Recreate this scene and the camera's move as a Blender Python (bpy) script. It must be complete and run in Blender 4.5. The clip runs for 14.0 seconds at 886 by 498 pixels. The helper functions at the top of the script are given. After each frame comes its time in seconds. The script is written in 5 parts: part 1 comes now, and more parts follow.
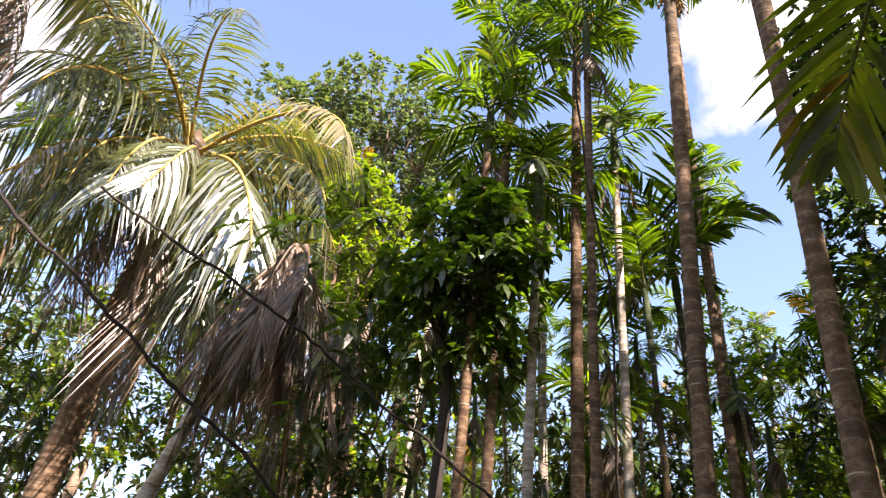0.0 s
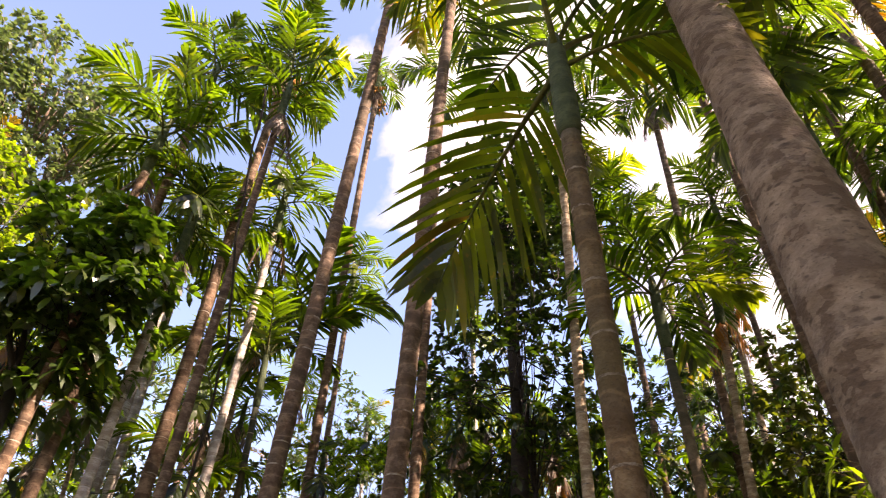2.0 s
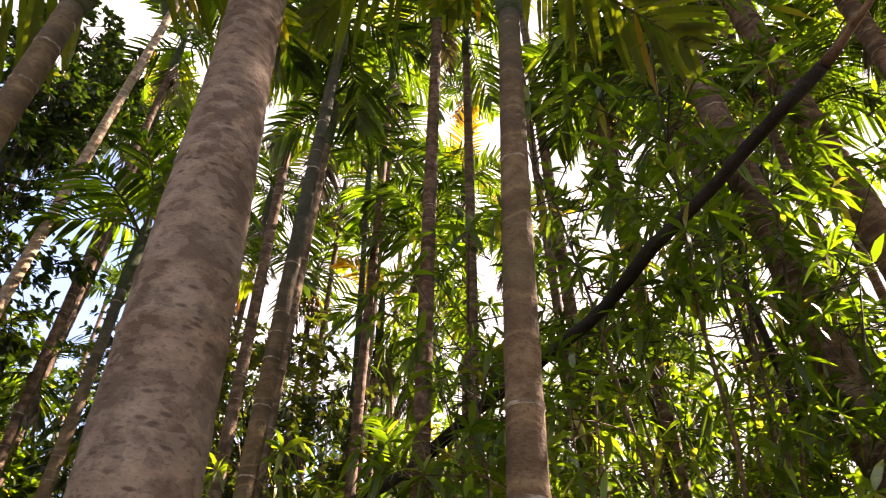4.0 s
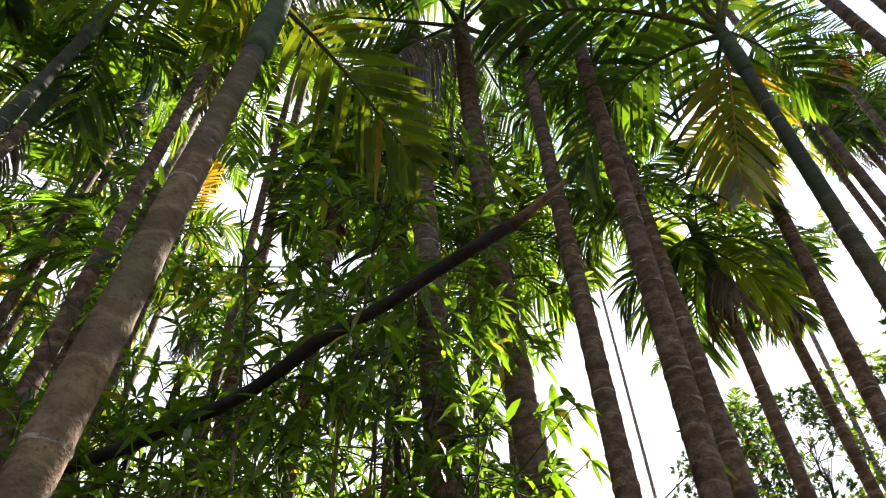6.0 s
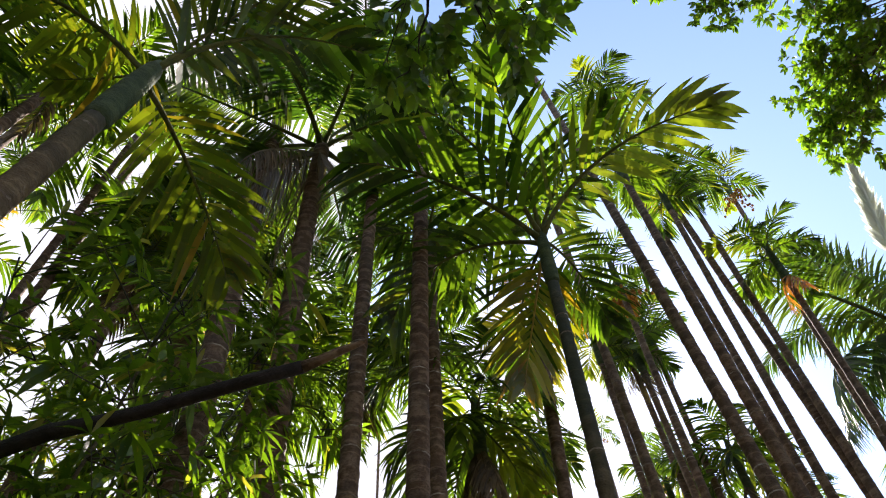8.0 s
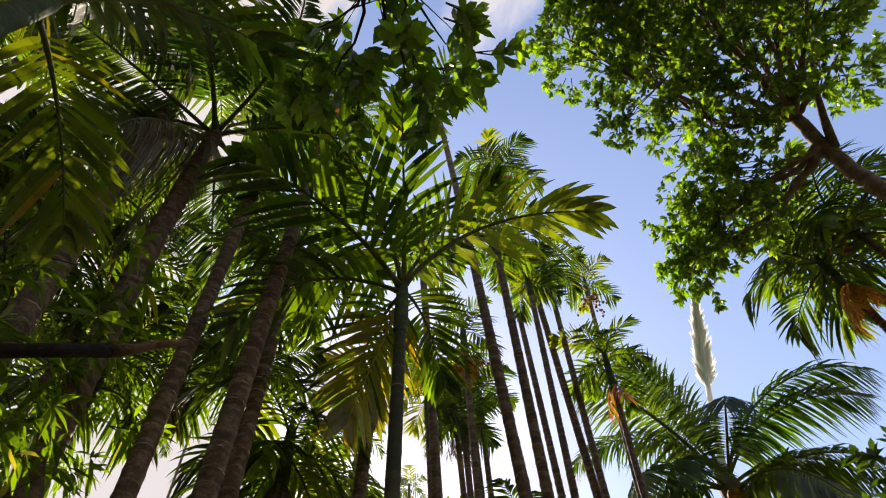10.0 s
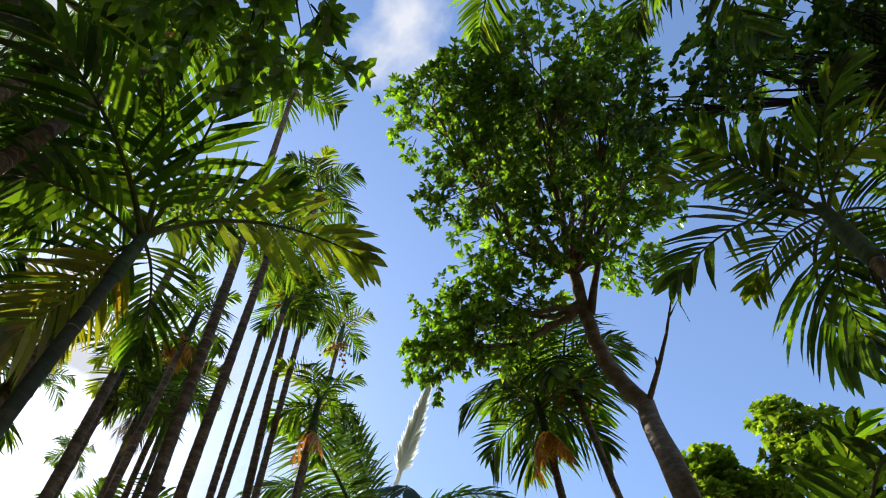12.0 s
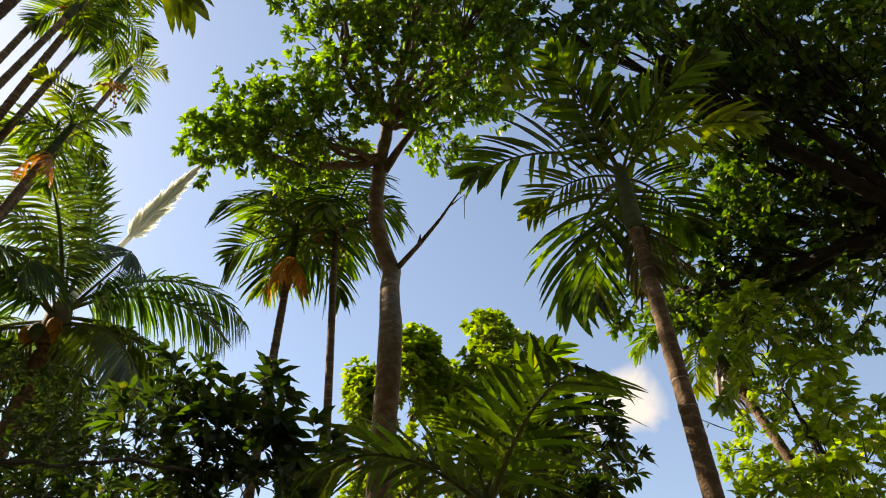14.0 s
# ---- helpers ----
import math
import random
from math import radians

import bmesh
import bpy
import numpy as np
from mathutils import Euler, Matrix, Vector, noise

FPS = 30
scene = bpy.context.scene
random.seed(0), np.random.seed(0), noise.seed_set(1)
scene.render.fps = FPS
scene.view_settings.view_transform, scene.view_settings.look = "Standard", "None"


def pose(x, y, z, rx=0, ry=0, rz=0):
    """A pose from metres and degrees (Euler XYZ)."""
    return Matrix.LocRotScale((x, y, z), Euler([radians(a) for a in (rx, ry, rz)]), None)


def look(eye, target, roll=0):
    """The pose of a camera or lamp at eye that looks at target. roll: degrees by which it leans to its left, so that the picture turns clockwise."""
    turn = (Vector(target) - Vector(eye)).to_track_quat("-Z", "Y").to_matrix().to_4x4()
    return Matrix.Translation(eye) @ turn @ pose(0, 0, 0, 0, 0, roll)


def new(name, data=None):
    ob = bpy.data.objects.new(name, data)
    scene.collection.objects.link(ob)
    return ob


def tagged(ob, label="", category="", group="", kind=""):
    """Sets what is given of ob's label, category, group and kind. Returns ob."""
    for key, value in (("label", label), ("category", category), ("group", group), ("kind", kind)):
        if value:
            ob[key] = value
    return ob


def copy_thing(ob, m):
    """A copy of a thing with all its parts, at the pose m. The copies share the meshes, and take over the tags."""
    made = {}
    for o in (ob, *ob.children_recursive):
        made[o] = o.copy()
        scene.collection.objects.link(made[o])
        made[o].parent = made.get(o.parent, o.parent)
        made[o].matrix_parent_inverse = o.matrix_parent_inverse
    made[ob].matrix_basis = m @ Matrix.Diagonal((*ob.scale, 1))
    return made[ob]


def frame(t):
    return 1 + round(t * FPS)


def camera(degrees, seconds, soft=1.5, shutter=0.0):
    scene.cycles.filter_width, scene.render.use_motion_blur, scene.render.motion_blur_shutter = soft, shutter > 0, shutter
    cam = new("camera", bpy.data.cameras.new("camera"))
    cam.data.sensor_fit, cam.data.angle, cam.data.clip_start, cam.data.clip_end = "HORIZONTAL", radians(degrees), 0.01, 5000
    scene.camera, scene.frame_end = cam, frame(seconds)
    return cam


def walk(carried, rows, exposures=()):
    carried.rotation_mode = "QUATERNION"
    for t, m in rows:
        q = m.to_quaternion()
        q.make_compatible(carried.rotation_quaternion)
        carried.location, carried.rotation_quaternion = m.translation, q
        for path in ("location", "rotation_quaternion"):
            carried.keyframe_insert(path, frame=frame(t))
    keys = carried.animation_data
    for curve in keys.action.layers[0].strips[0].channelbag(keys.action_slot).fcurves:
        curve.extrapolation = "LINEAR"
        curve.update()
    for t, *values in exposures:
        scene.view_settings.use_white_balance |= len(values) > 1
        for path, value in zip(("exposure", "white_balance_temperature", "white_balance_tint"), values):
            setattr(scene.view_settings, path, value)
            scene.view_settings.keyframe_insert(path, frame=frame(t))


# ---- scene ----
cam = camera(65.51, 14.0, soft=1.05, shutter=0.1)
PATH = [
    (0, (0.136, 0.011, 1.664), (0.053, 1.645, 2.814), 6.1),
    (0.5, (0.160, 0.022, 1.699), (0.388, 1.617, 2.884), 4.8),
    (1, (0.244, 0.048, 1.727), (0.668, 1.563, 2.963), 3.7),
    (1.5, (0.306, 0.019, 1.750), (0.892, 1.427, 3.044), 3.6),
    (2, (0.363, -0.036, 1.773), (1.138, 1.240, 3.104), 1.6),
    (2.5, (0.428, -0.094, 1.766), (1.478, 1.015, 3.057), 0.6),
    (3, (0.559, -0.179, 1.789), (1.798, 0.724, 3.073), 1.8),
    (3.5, (0.672, -0.319, 1.783), (2.073, 0.311, 3.063), 1.9),
    (4, (0.752, -0.442, 1.787), (2.243, -0.083, 3.071), 1.3),
    (4.2, (0.771, -0.479, 1.790), (2.268, -0.206, 3.088), 1.6),
    (6.3, (0.979, -0.669, 1.836), (2.155, -1.152, 3.380), -2.1),
    (6.5, (0.970, -0.666, 1.839), (2.080, -1.175, 3.423), -2.8),
    (7, (0.931, -0.655, 1.839), (1.885, -1.195, 3.512), -3.6),
    (7.5, (0.888, -0.651, 1.865), (1.697, -1.327, 3.565), -5.3),
    (7.7, (0.863, -0.640, 1.865), (1.646, -1.340, 3.567), -4.8),
    (9.8, (0.792, -0.663, 1.847), (1.253, -1.542, 3.583), -7.0),
    (10, (0.770, -0.660, 1.847), (1.180, -1.546, 3.592), -6.3),
    (10.5, (0.680, -0.710, 1.855), (0.966, -1.662, 3.590), -5.2),
    (11, (0.597, -0.768, 1.886), (0.716, -1.761, 3.618), -7.1),
    (11.5, (0.543, -0.816, 1.886), (0.507, -1.809, 3.622), -8.1),
    (12, (0.512, -0.851, 1.885), (0.359, -1.780, 3.650), -8.7),
    (12.5, (0.482, -0.888, 1.861), (0.215, -1.810, 3.615), -8.8),
    (13, (0.453, -0.954, 1.847), (0.062, -1.936, 3.546), -5.9),
    (13.5, (0.454, -1.027, 1.856), (-0.151, -2.098, 3.433), -6.0),
    (14, (0.504, -1.043, 1.880), (-0.297, -2.127, 3.358), -5.0),
]
walk(cam, [(t, look(eye, target, roll)) for t, eye, target, roll in PATH],
     exposures=[(0.0, 2.1, 7200, 25), (1.5, 2.2, 7900, 33), (3.5, 2.3, 7700, 35), (4.2, 2.48, 7600, 36), (6.5, 1.97, 6200, 17), (7.5, 1.78, 6300, 20), (10.0, 1.2, 7400, 21), (10.6, 1.14, 7500, 21), (11.5, 1.14, 6400, 14), (13.0, 1.0, 6300, 12), (13.5, 1.08, 6700, 14), (14.0, 1.3, 8500, 14)])


# ---- world, sun, exposure ----
SUN_AZ, SUN_EL = radians(143.0), radians(42.3)      # azimuth from +y towards +x
world = bpy.data.worlds.new("sky")
scene.world = world
world.use_nodes = True
wn = world.node_tree
sky = wn.nodes.new("ShaderNodeTexSky")
sky.sky_type = "NISHITA"
sky.sun_disc = False
sky.sun_elevation, sky.sun_rotation = SUN_EL, SUN_AZ
sky.air_density, sky.dust_density, sky.ozone_density = 1.1, 0.35, 2.6
wn.nodes["Background"].inputs["Strength"].default_value = 0.113
wn.links.new(sky.outputs[0], wn.nodes["Background"].inputs["Color"])
TO_SUN = Vector((math.sin(SUN_AZ) * math.cos(SUN_EL), math.cos(SUN_AZ) * math.cos(SUN_EL), math.sin(SUN_EL)))
sun_data = bpy.data.lights.new("sun", "SUN")
sun_data.energy, sun_data.angle, sun_data.color = 5.0, radians(0.53), (1.0, 0.94, 0.84)
sun = new("sun", sun_data)
sun.matrix_world = look((0, 0, 0), -TO_SUN)


# ---- materials ----
def material(name):
    m = bpy.data.materials.new(name)
    m.use_nodes = True
    nt = m.node_tree
    nt.nodes.clear()
    return m, nt, nt.nodes.new("ShaderNodeOutputMaterial")


def node(nt, kind, **values):
    n = nt.nodes.new(kind)
    for k, v in values.items():
        n.inputs[k.replace("_", " ")].default_value = v
    return n


def ramp(nt, source, stops):
    r = nt.nodes.new("ShaderNodeValToRGB")
    while len(r.color_ramp.elements) < len(stops):
        r.color_ramp.elements.new(0.5)
    for e, (p, c) in zip(r.color_ramp.elements, stops):
        e.position, e.color = p, (*c, 1)
    nt.links.new(source, r.inputs["Fac"])
    return r.outputs["Color"]


def mixed(nt, a, b, fac, blend="MIX"):
    m = nt.nodes.new("ShaderNodeMix")
    m.data_type, m.blend_type = "RGBA", blend
    for socket, value in ((m.inputs[6], a), (m.inputs[7], b), (m.inputs[0], fac)):
        if isinstance(value, (int, float)):
            socket.default_value = value
        elif isinstance(value, tuple):
            socket.default_value = (*value, 1)
        else:
            nt.links.new(value, socket)
    return m.outputs[2]


def leaf_material(name, dark, light, old, through_gain=2.2, share=0.5, gloss=0.07, rough=0.38, old_share=0.12, scale=1.3, blue=0.25, warm=0.84):
    """Leaves: a diffuse face, light that passes through, and a waxy shine; every leaf has its own tone."""
    m, nt, out = material(name)
    geo = nt.nodes.new("ShaderNodeNewGeometry")
    info = nt.nodes.new("ShaderNodeObjectInfo")
    coord = nt.nodes.new("ShaderNodeTexCoord")
    large = node(nt, "ShaderNodeTexNoise", Scale=scale, Detail=3.0)
    fine = node(nt, "ShaderNodeTexNoise", Scale=38.0, Detail=3.0)
    nt.links.new(coord.outputs["Object"], large.inputs["Vector"])
    nt.links.new(coord.outputs["Object"], fine.inputs["Vector"])
    tone = ramp(nt, geo.outputs["Random Per Island"], [(0.0, dark), (0.78, light), (0.93, tuple(v * 1.3 for v in light)), (0.95, old)])
    tone = mixed(nt, tone, tuple(v * 0.6 for v in dark), ramp(nt, large.outputs["Fac"], [(0.35, (0, 0, 0)), (0.75, (0.7, 0.7, 0.7))]))
    spots = ramp(nt, fine.outputs["Fac"], [(0.62, (0, 0, 0)), (0.72, (0.55, 0.55, 0.55))])
    tone = mixed(nt, tone, old, spots)
    whole = ramp(nt, info.outputs["Random"], [(1 - old_share - 0.02, (0, 0, 0)), (1 - old_share, (0.55, 0.55, 0.55))])
    tone = mixed(nt, tone, old, whole)
    lit = mixed(nt, tone, (through_gain * warm, through_gain, through_gain * blue), 1.0, "MULTIPLY")
    face, back = nt.nodes.new("ShaderNodeBsdfDiffuse"), nt.nodes.new("ShaderNodeBsdfTranslucent")
    shine = node(nt, "ShaderNodeBsdfGlossy", Roughness=rough)
    nt.links.new(tone, face.inputs["Color"])
    nt.links.new(lit, back.inputs["Color"])
    body, top = node(nt, "ShaderNodeMixShader", Fac=share), node(nt, "ShaderNodeMixShader", Fac=gloss)
    nt.links.new(face.outputs[0], body.inputs[1])
    nt.links.new(back.outputs[0], body.inputs[2])
    nt.links.new(body.outputs[0], top.inputs[1])
    nt.links.new(shine.outputs[0], top.inputs[2])
    bump = node(nt, "ShaderNodeBump", Strength=0.25, Distance=0.01)
    nt.links.new(fine.outputs["Fac"], bump.inputs["Height"])
    nt.links.new(bump.outputs[0], shine.inputs["Normal"])
    nt.links.new(top.outputs[0], out.inputs["Surface"])
    return m


def bark_material(name, base, pale, moss, ring=7.0, ring_depth=0.5, moss_share=0.45, patch=9.0, rim=0.17, squeeze=2.2, relief=0.7, flakes=0.0, green_top=None):
    """Trunks: rings across, pale lichen patches, streaks and moss."""
    m, nt, out = material(name)
    coord = nt.nodes.new("ShaderNodeTexCoord")
    info = nt.nodes.new("ShaderNodeObjectInfo")
    patches = node(nt, "ShaderNodeTexNoise", Scale=patch, Detail=6.0, Roughness=0.65)
    grain = node(nt, "ShaderNodeTexNoise", Scale=70.0, Detail=4.0)
    broad = node(nt, "ShaderNodeTexNoise", Scale=1.1, Detail=2.0)
    squash = nt.nodes.new("ShaderNodeMapping")
    squash.inputs["Scale"].default_value = (1.0, 1.0, squeeze)
    nt.links.new(coord.outputs["Object"], squash.inputs["Vector"])
    for n in (patches, grain):
        nt.links.new(squash.outputs[0], n.inputs["Vector"])
    nt.links.new(coord.outputs["Object"], broad.inputs["Vector"])
    wave = node(nt, "ShaderNodeTexWave", Scale=ring / 6.283, Distortion=2.2, Detail=3.0)
    wave.inputs["Detail Scale"].default_value = 2.5
    wave.bands_direction = "Z"
    nt.links.new(coord.outputs["Object"], wave.inputs["Vector"])
    tone = mixed(nt, base, pale, ramp(nt, patches.outputs["Fac"], [(0.44, (0, 0, 0)), (0.44 + rim, (0.95, 0.95, 0.95))]))
    if flakes:
        drift = node(nt, "ShaderNodeTexNoise", Scale=22.0, Detail=3.0)
        nt.links.new(coord.outputs["Object"], drift.inputs["Vector"])
        shifted = mixed(nt, squash.outputs[0], drift.outputs["Color"], 0.06, "ADD")
        cells = node(nt, "ShaderNodeTexVoronoi", Scale=flakes)
        nt.links.new(shifted, cells.inputs["Vector"])
        tone = mixed(nt, tone, pale, ramp(nt, cells.outputs["Color"], [(0.5, (0, 0, 0)), (0.58, (0.34, 0.34, 0.34))]))
        tone = mixed(nt, tone, tuple(v * 0.6 for v in base), ramp(nt, cells.outputs["Color"], [(0.34, (0.28, 0.28, 0.28)), (0.42, (0, 0, 0))]))
        pits = node(nt, "ShaderNodeTexVoronoi", Scale=15.0)
        flat = nt.nodes.new("ShaderNodeMapping")
        flat.inputs["Scale"].default_value = (0.8, 0.8, 2.2)
        nt.links.new(coord.outputs["Object"], flat.inputs["Vector"])
        nt.links.new(flat.outputs[0], pits.inputs["Vector"])
        tone = mixed(nt, tone, tuple(v * 0.4 for v in base), ramp(nt, pits.outputs["Distance"], [(0.12, (0.75, 0.75, 0.75)), (0.26, (0, 0, 0))]))
    tone = mixed(nt, tone, moss, ramp(nt, broad.outputs["Fac"], [(1 - moss_share, (0, 0, 0)), (1.15 - moss_share, (0.6, 0.6, 0.6))]))
    if ring_depth > 0.3:
        tone = mixed(nt, tone, tuple(min(v * 1.5, 0.7) for v in pale), ramp(nt, wave.outputs["Fac"], [(0.66, (0, 0, 0)), (0.72, (0.3, 0.3, 0.3)), (0.76, (0.3, 0.3, 0.3)), (0.8, (0, 0, 0))]))
    tone = mixed(nt, tone, tuple(v * 0.45 for v in base), ramp(nt, wave.outputs["Fac"], [(0.78, (0, 0, 0)), (0.96, (ring_depth,) * 3)]))
    tone = mixed(nt, tone, tuple(v * 0.35 for v in base), ramp(nt, grain.outputs["Fac"], [(0.56, (0, 0, 0)), (0.72, (0.6, 0.6, 0.6))]))
    tone = mixed(nt, tone, (0.8, 0.68, 0.56), ramp(nt, info.outputs["Random"], [(0.0, (0, 0, 0)), (1.0, (0.03, 0.03, 0.03))]))
    if green_top:
        height = nt.nodes.new("ShaderNodeSeparateXYZ")
        nt.links.new(coord.outputs["Object"], height.inputs[0])
        young = nt.nodes.new("ShaderNodeMapRange")
        for k, v in ((1, 3.6), (2, 5.0)):
            young.inputs[k].default_value = v
        nt.links.new(height.outputs[2], young.inputs[0])
        tone = mixed(nt, tone, green_top, ramp(nt, young.outputs[0], [(0.0, (0, 0, 0)), (1.0, (0.75, 0.75, 0.75))]))
    bs = node(nt, "ShaderNodeBsdfPrincipled", Roughness=0.85)
    bs.inputs["Specular IOR Level"].default_value = 0.25
    nt.links.new(tone, bs.inputs["Base Color"])
    bump = node(nt, "ShaderNodeBump", Strength=relief, Distance=0.02)
    high = mixed(nt, patches.outputs["Fac"], grain.outputs["Fac"], 0.5)
    nt.links.new(high, bump.inputs["Height"])
    nt.links.new(bump.outputs[0], bs.inputs["Normal"])
    nt.links.new(bs.outputs[0], out.inputs["Surface"])
    return m


ARECA = leaf_material("areca_leaf", (0.004, 0.01, 0.0012), (0.052, 0.084, 0.007), (0.09, 0.09, 0.009), 4.6, 0.56, 0.035, old_share=0.08, warm=0.9)
ARECA_OLD = leaf_material("olive_leaf", (0.03, 0.046, 0.004), (0.088, 0.108, 0.009), (0.16, 0.09, 0.015), 3.6, 0.55, 0.04, old_share=0.0, warm=1.0)
ARECA_YELLOW = leaf_material("yellowing_leaf", (0.1, 0.12, 0.008), (0.24, 0.21, 0.015), (0.35, 0.17, 0.025), 2.2, old_share=0.3, gloss=0.05, warm=1.05)
DEAD = leaf_material("dead_leaf", (0.3, 0.11, 0.012), (0.5, 0.22, 0.03), (0.28, 0.12, 0.03), share=0.4, through_gain=1.6, warm=1.1)
DRY = leaf_material("dry_frond", (0.06, 0.038, 0.024), (0.22, 0.15, 0.1), (0.08, 0.055, 0.04), share=0.25, through_gain=1.2, gloss=0.04, rough=0.45)
COCONUT_DRY = leaf_material("dry_coconut_frond", (0.085, 0.054, 0.038), (0.27, 0.185, 0.135), (0.1, 0.07, 0.05), share=0.25, through_gain=1.2, gloss=0.08, rough=0.4)
COCONUT = leaf_material("coconut_leaf", (0.05, 0.068, 0.018), (0.14, 0.155, 0.05), (0.28, 0.21, 0.07), 1.7, share=0.4, gloss=0.24, rough=0.27)
# darker copy of the coconut leaf; its backlit silhouette is put into the colour
COCONUT_BACKLIT = leaf_material("backlit_coconut_leaf", (0.012, 0.027, 0.006), (0.034, 0.064, 0.009), (0.06, 0.07, 0.015), 3.4, share=0.52, gloss=0.05, rough=0.35)
TREE_LEAF = leaf_material("tree_leaf", (0.03, 0.062, 0.007), (0.125, 0.19, 0.015), (0.17, 0.2, 0.02), 3.2, 0.5, gloss=0.08, rough=0.33, old_share=0.0)
# shade under the canopy is put into this dark leaf tone
DARK_SHADED_LEAF = leaf_material("dark_shaded_leaf", (0.01, 0.021, 0.004), (0.028, 0.05, 0.007), (0.08, 0.075, 0.015), 3.2, share=0.4, gloss=0.06, old_share=0.0)
# darker copy of the tree leaf, with the crown's own shade in its colour
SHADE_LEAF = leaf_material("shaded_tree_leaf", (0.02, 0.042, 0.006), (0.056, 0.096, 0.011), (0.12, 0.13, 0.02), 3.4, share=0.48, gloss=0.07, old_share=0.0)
SHRUB_LEAF = leaf_material("shrub_leaf", (0.025, 0.045, 0.004), (0.085, 0.125, 0.008), (0.2, 0.15, 0.03), 4.0, share=0.52, gloss=0.05, old_share=0.05)
# sunshine on foliage is put into this bright yellow-green tone
SUNLIT_LEAF = leaf_material("sunlit_leaf", (0.065, 0.1, 0.008), (0.17, 0.215, 0.016), (0.28, 0.25, 0.05), 2.8, gloss=0.06, old_share=0.0)
# pale young leaf, whitened to hold the sunlight that falls on it
SPEAR_LEAF = leaf_material("pale_sunlit_spear", (0.7, 0.72, 0.68), (0.8, 0.82, 0.78), (0.66, 0.6, 0.45), 1.0, old_share=0.0, blue=0.9, warm=1.0)
# leaf tone of far trees, greyed by distance haze put into it
HAZE_LEAF = leaf_material("hazy_grey_green_leaf", (0.05, 0.075, 0.04), (0.12, 0.15, 0.07), (0.2, 0.2, 0.09), 1.7, old_share=0.0, blue=0.4)
BARK = bark_material("areca_bark", (0.095, 0.054, 0.029), (0.22, 0.145, 0.09), (0.05, 0.037, 0.017), patch=13.0, squeeze=1.3)
# pale bark, lightened further for trunks that stand in the sun
BARK_PALE_SUNLIT = bark_material("pale_sunlit_bark", (0.32, 0.27, 0.22), (0.55, 0.5, 0.43), (0.2, 0.18, 0.12))
BARK_TAN = bark_material("tan_stem", (0.27, 0.185, 0.105), (0.5, 0.39, 0.26), (0.16, 0.13, 0.06), patch=12.0)
BARK_GREEN = bark_material("olive_stem", (0.12, 0.07, 0.03), (0.22, 0.145, 0.075), (0.075, 0.062, 0.02), ring=5.0, moss_share=0.5, patch=13.0, squeeze=1.3, green_top=(0.022, 0.04, 0.026))
BARK_NEAR = bark_material("mottled_bark", (0.135, 0.088, 0.056), (0.33, 0.245, 0.175), (0.12, 0.075, 0.045), ring=4.0, ring_depth=0.0, moss_share=0.42, patch=8.0, rim=0.22, squeeze=1.7, relief=0.5, flakes=17.0)
SCAR = bark_material("pale_leaf_scar", (0.12, 0.08, 0.05), (0.4, 0.34, 0.26), (0.09, 0.065, 0.035), ring=0.5, ring_depth=0.0, patch=14.0)
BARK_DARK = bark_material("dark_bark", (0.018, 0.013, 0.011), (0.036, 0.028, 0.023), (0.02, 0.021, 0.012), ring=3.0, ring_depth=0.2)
BARK_TREE = bark_material("tree_bark", (0.13, 0.088, 0.057), (0.25, 0.19, 0.145), (0.09, 0.074, 0.04), ring=1.5, ring_depth=0.1)
SHAFT = bark_material("crownshaft_green", (0.035, 0.056, 0.022), (0.075, 0.1, 0.042), (0.03, 0.05, 0.02), ring=2.0, ring_depth=0.1, moss_share=0.3)
STALK = bark_material("frond_stalk", (0.055, 0.07, 0.015), (0.12, 0.12, 0.03), (0.045, 0.05, 0.015), ring=0.5, ring_depth=0.0)
STALK_YELLOW = bark_material("yellow_stalk", (0.33, 0.22, 0.05), (0.45, 0.33, 0.1), (0.25, 0.19, 0.05), ring=0.5, ring_depth=0.0)
NUT = bark_material("areca_nut", (0.3, 0.12, 0.015), (0.42, 0.19, 0.025), (0.12, 0.13, 0.03), ring=0.3, ring_depth=0.0)


def ground_material():
    m, nt, out = material("leaf_litter")
    coord = nt.nodes.new("ShaderNodeTexCoord")
    broad, litter = node(nt, "ShaderNodeTexNoise", Scale=0.35, Detail=4.0), node(nt, "ShaderNodeTexVoronoi", Scale=9.0)
    grain = node(nt, "ShaderNodeTexNoise", Scale=40.0, Detail=5.0)
    for n in (broad, litter, grain):
        nt.links.new(coord.outputs["Object"], n.inputs["Vector"])
    tone = ramp(nt, litter.outputs["Color"], [(0.1, (0.05, 0.035, 0.02)), (0.5, (0.13, 0.085, 0.045)), (0.9, (0.22, 0.16, 0.09))])
    tone = mixed(nt, tone, (0.06, 0.09, 0.02), ramp(nt, broad.outputs["Fac"], [(0.45, (0, 0, 0)), (0.65, (0.8, 0.8, 0.8))]))
    tone = mixed(nt, tone, (0.03, 0.022, 0.015), ramp(nt, grain.outputs["Fac"], [(0.5, (0, 0, 0)), (0.75, (0.8, 0.8, 0.8))]))
    bs = node(nt, "ShaderNodeBsdfPrincipled", Roughness=0.95)
    bump = node(nt, "ShaderNodeBump", Strength=0.8, Distance=0.05)
    nt.links.new(litter.outputs["Distance"], bump.inputs["Height"])
    nt.links.new(bump.outputs[0], bs.inputs["Normal"])
    nt.links.new(tone, bs.inputs["Base Color"])
    nt.links.new(bs.outputs[0], out.inputs["Surface"])
    return m


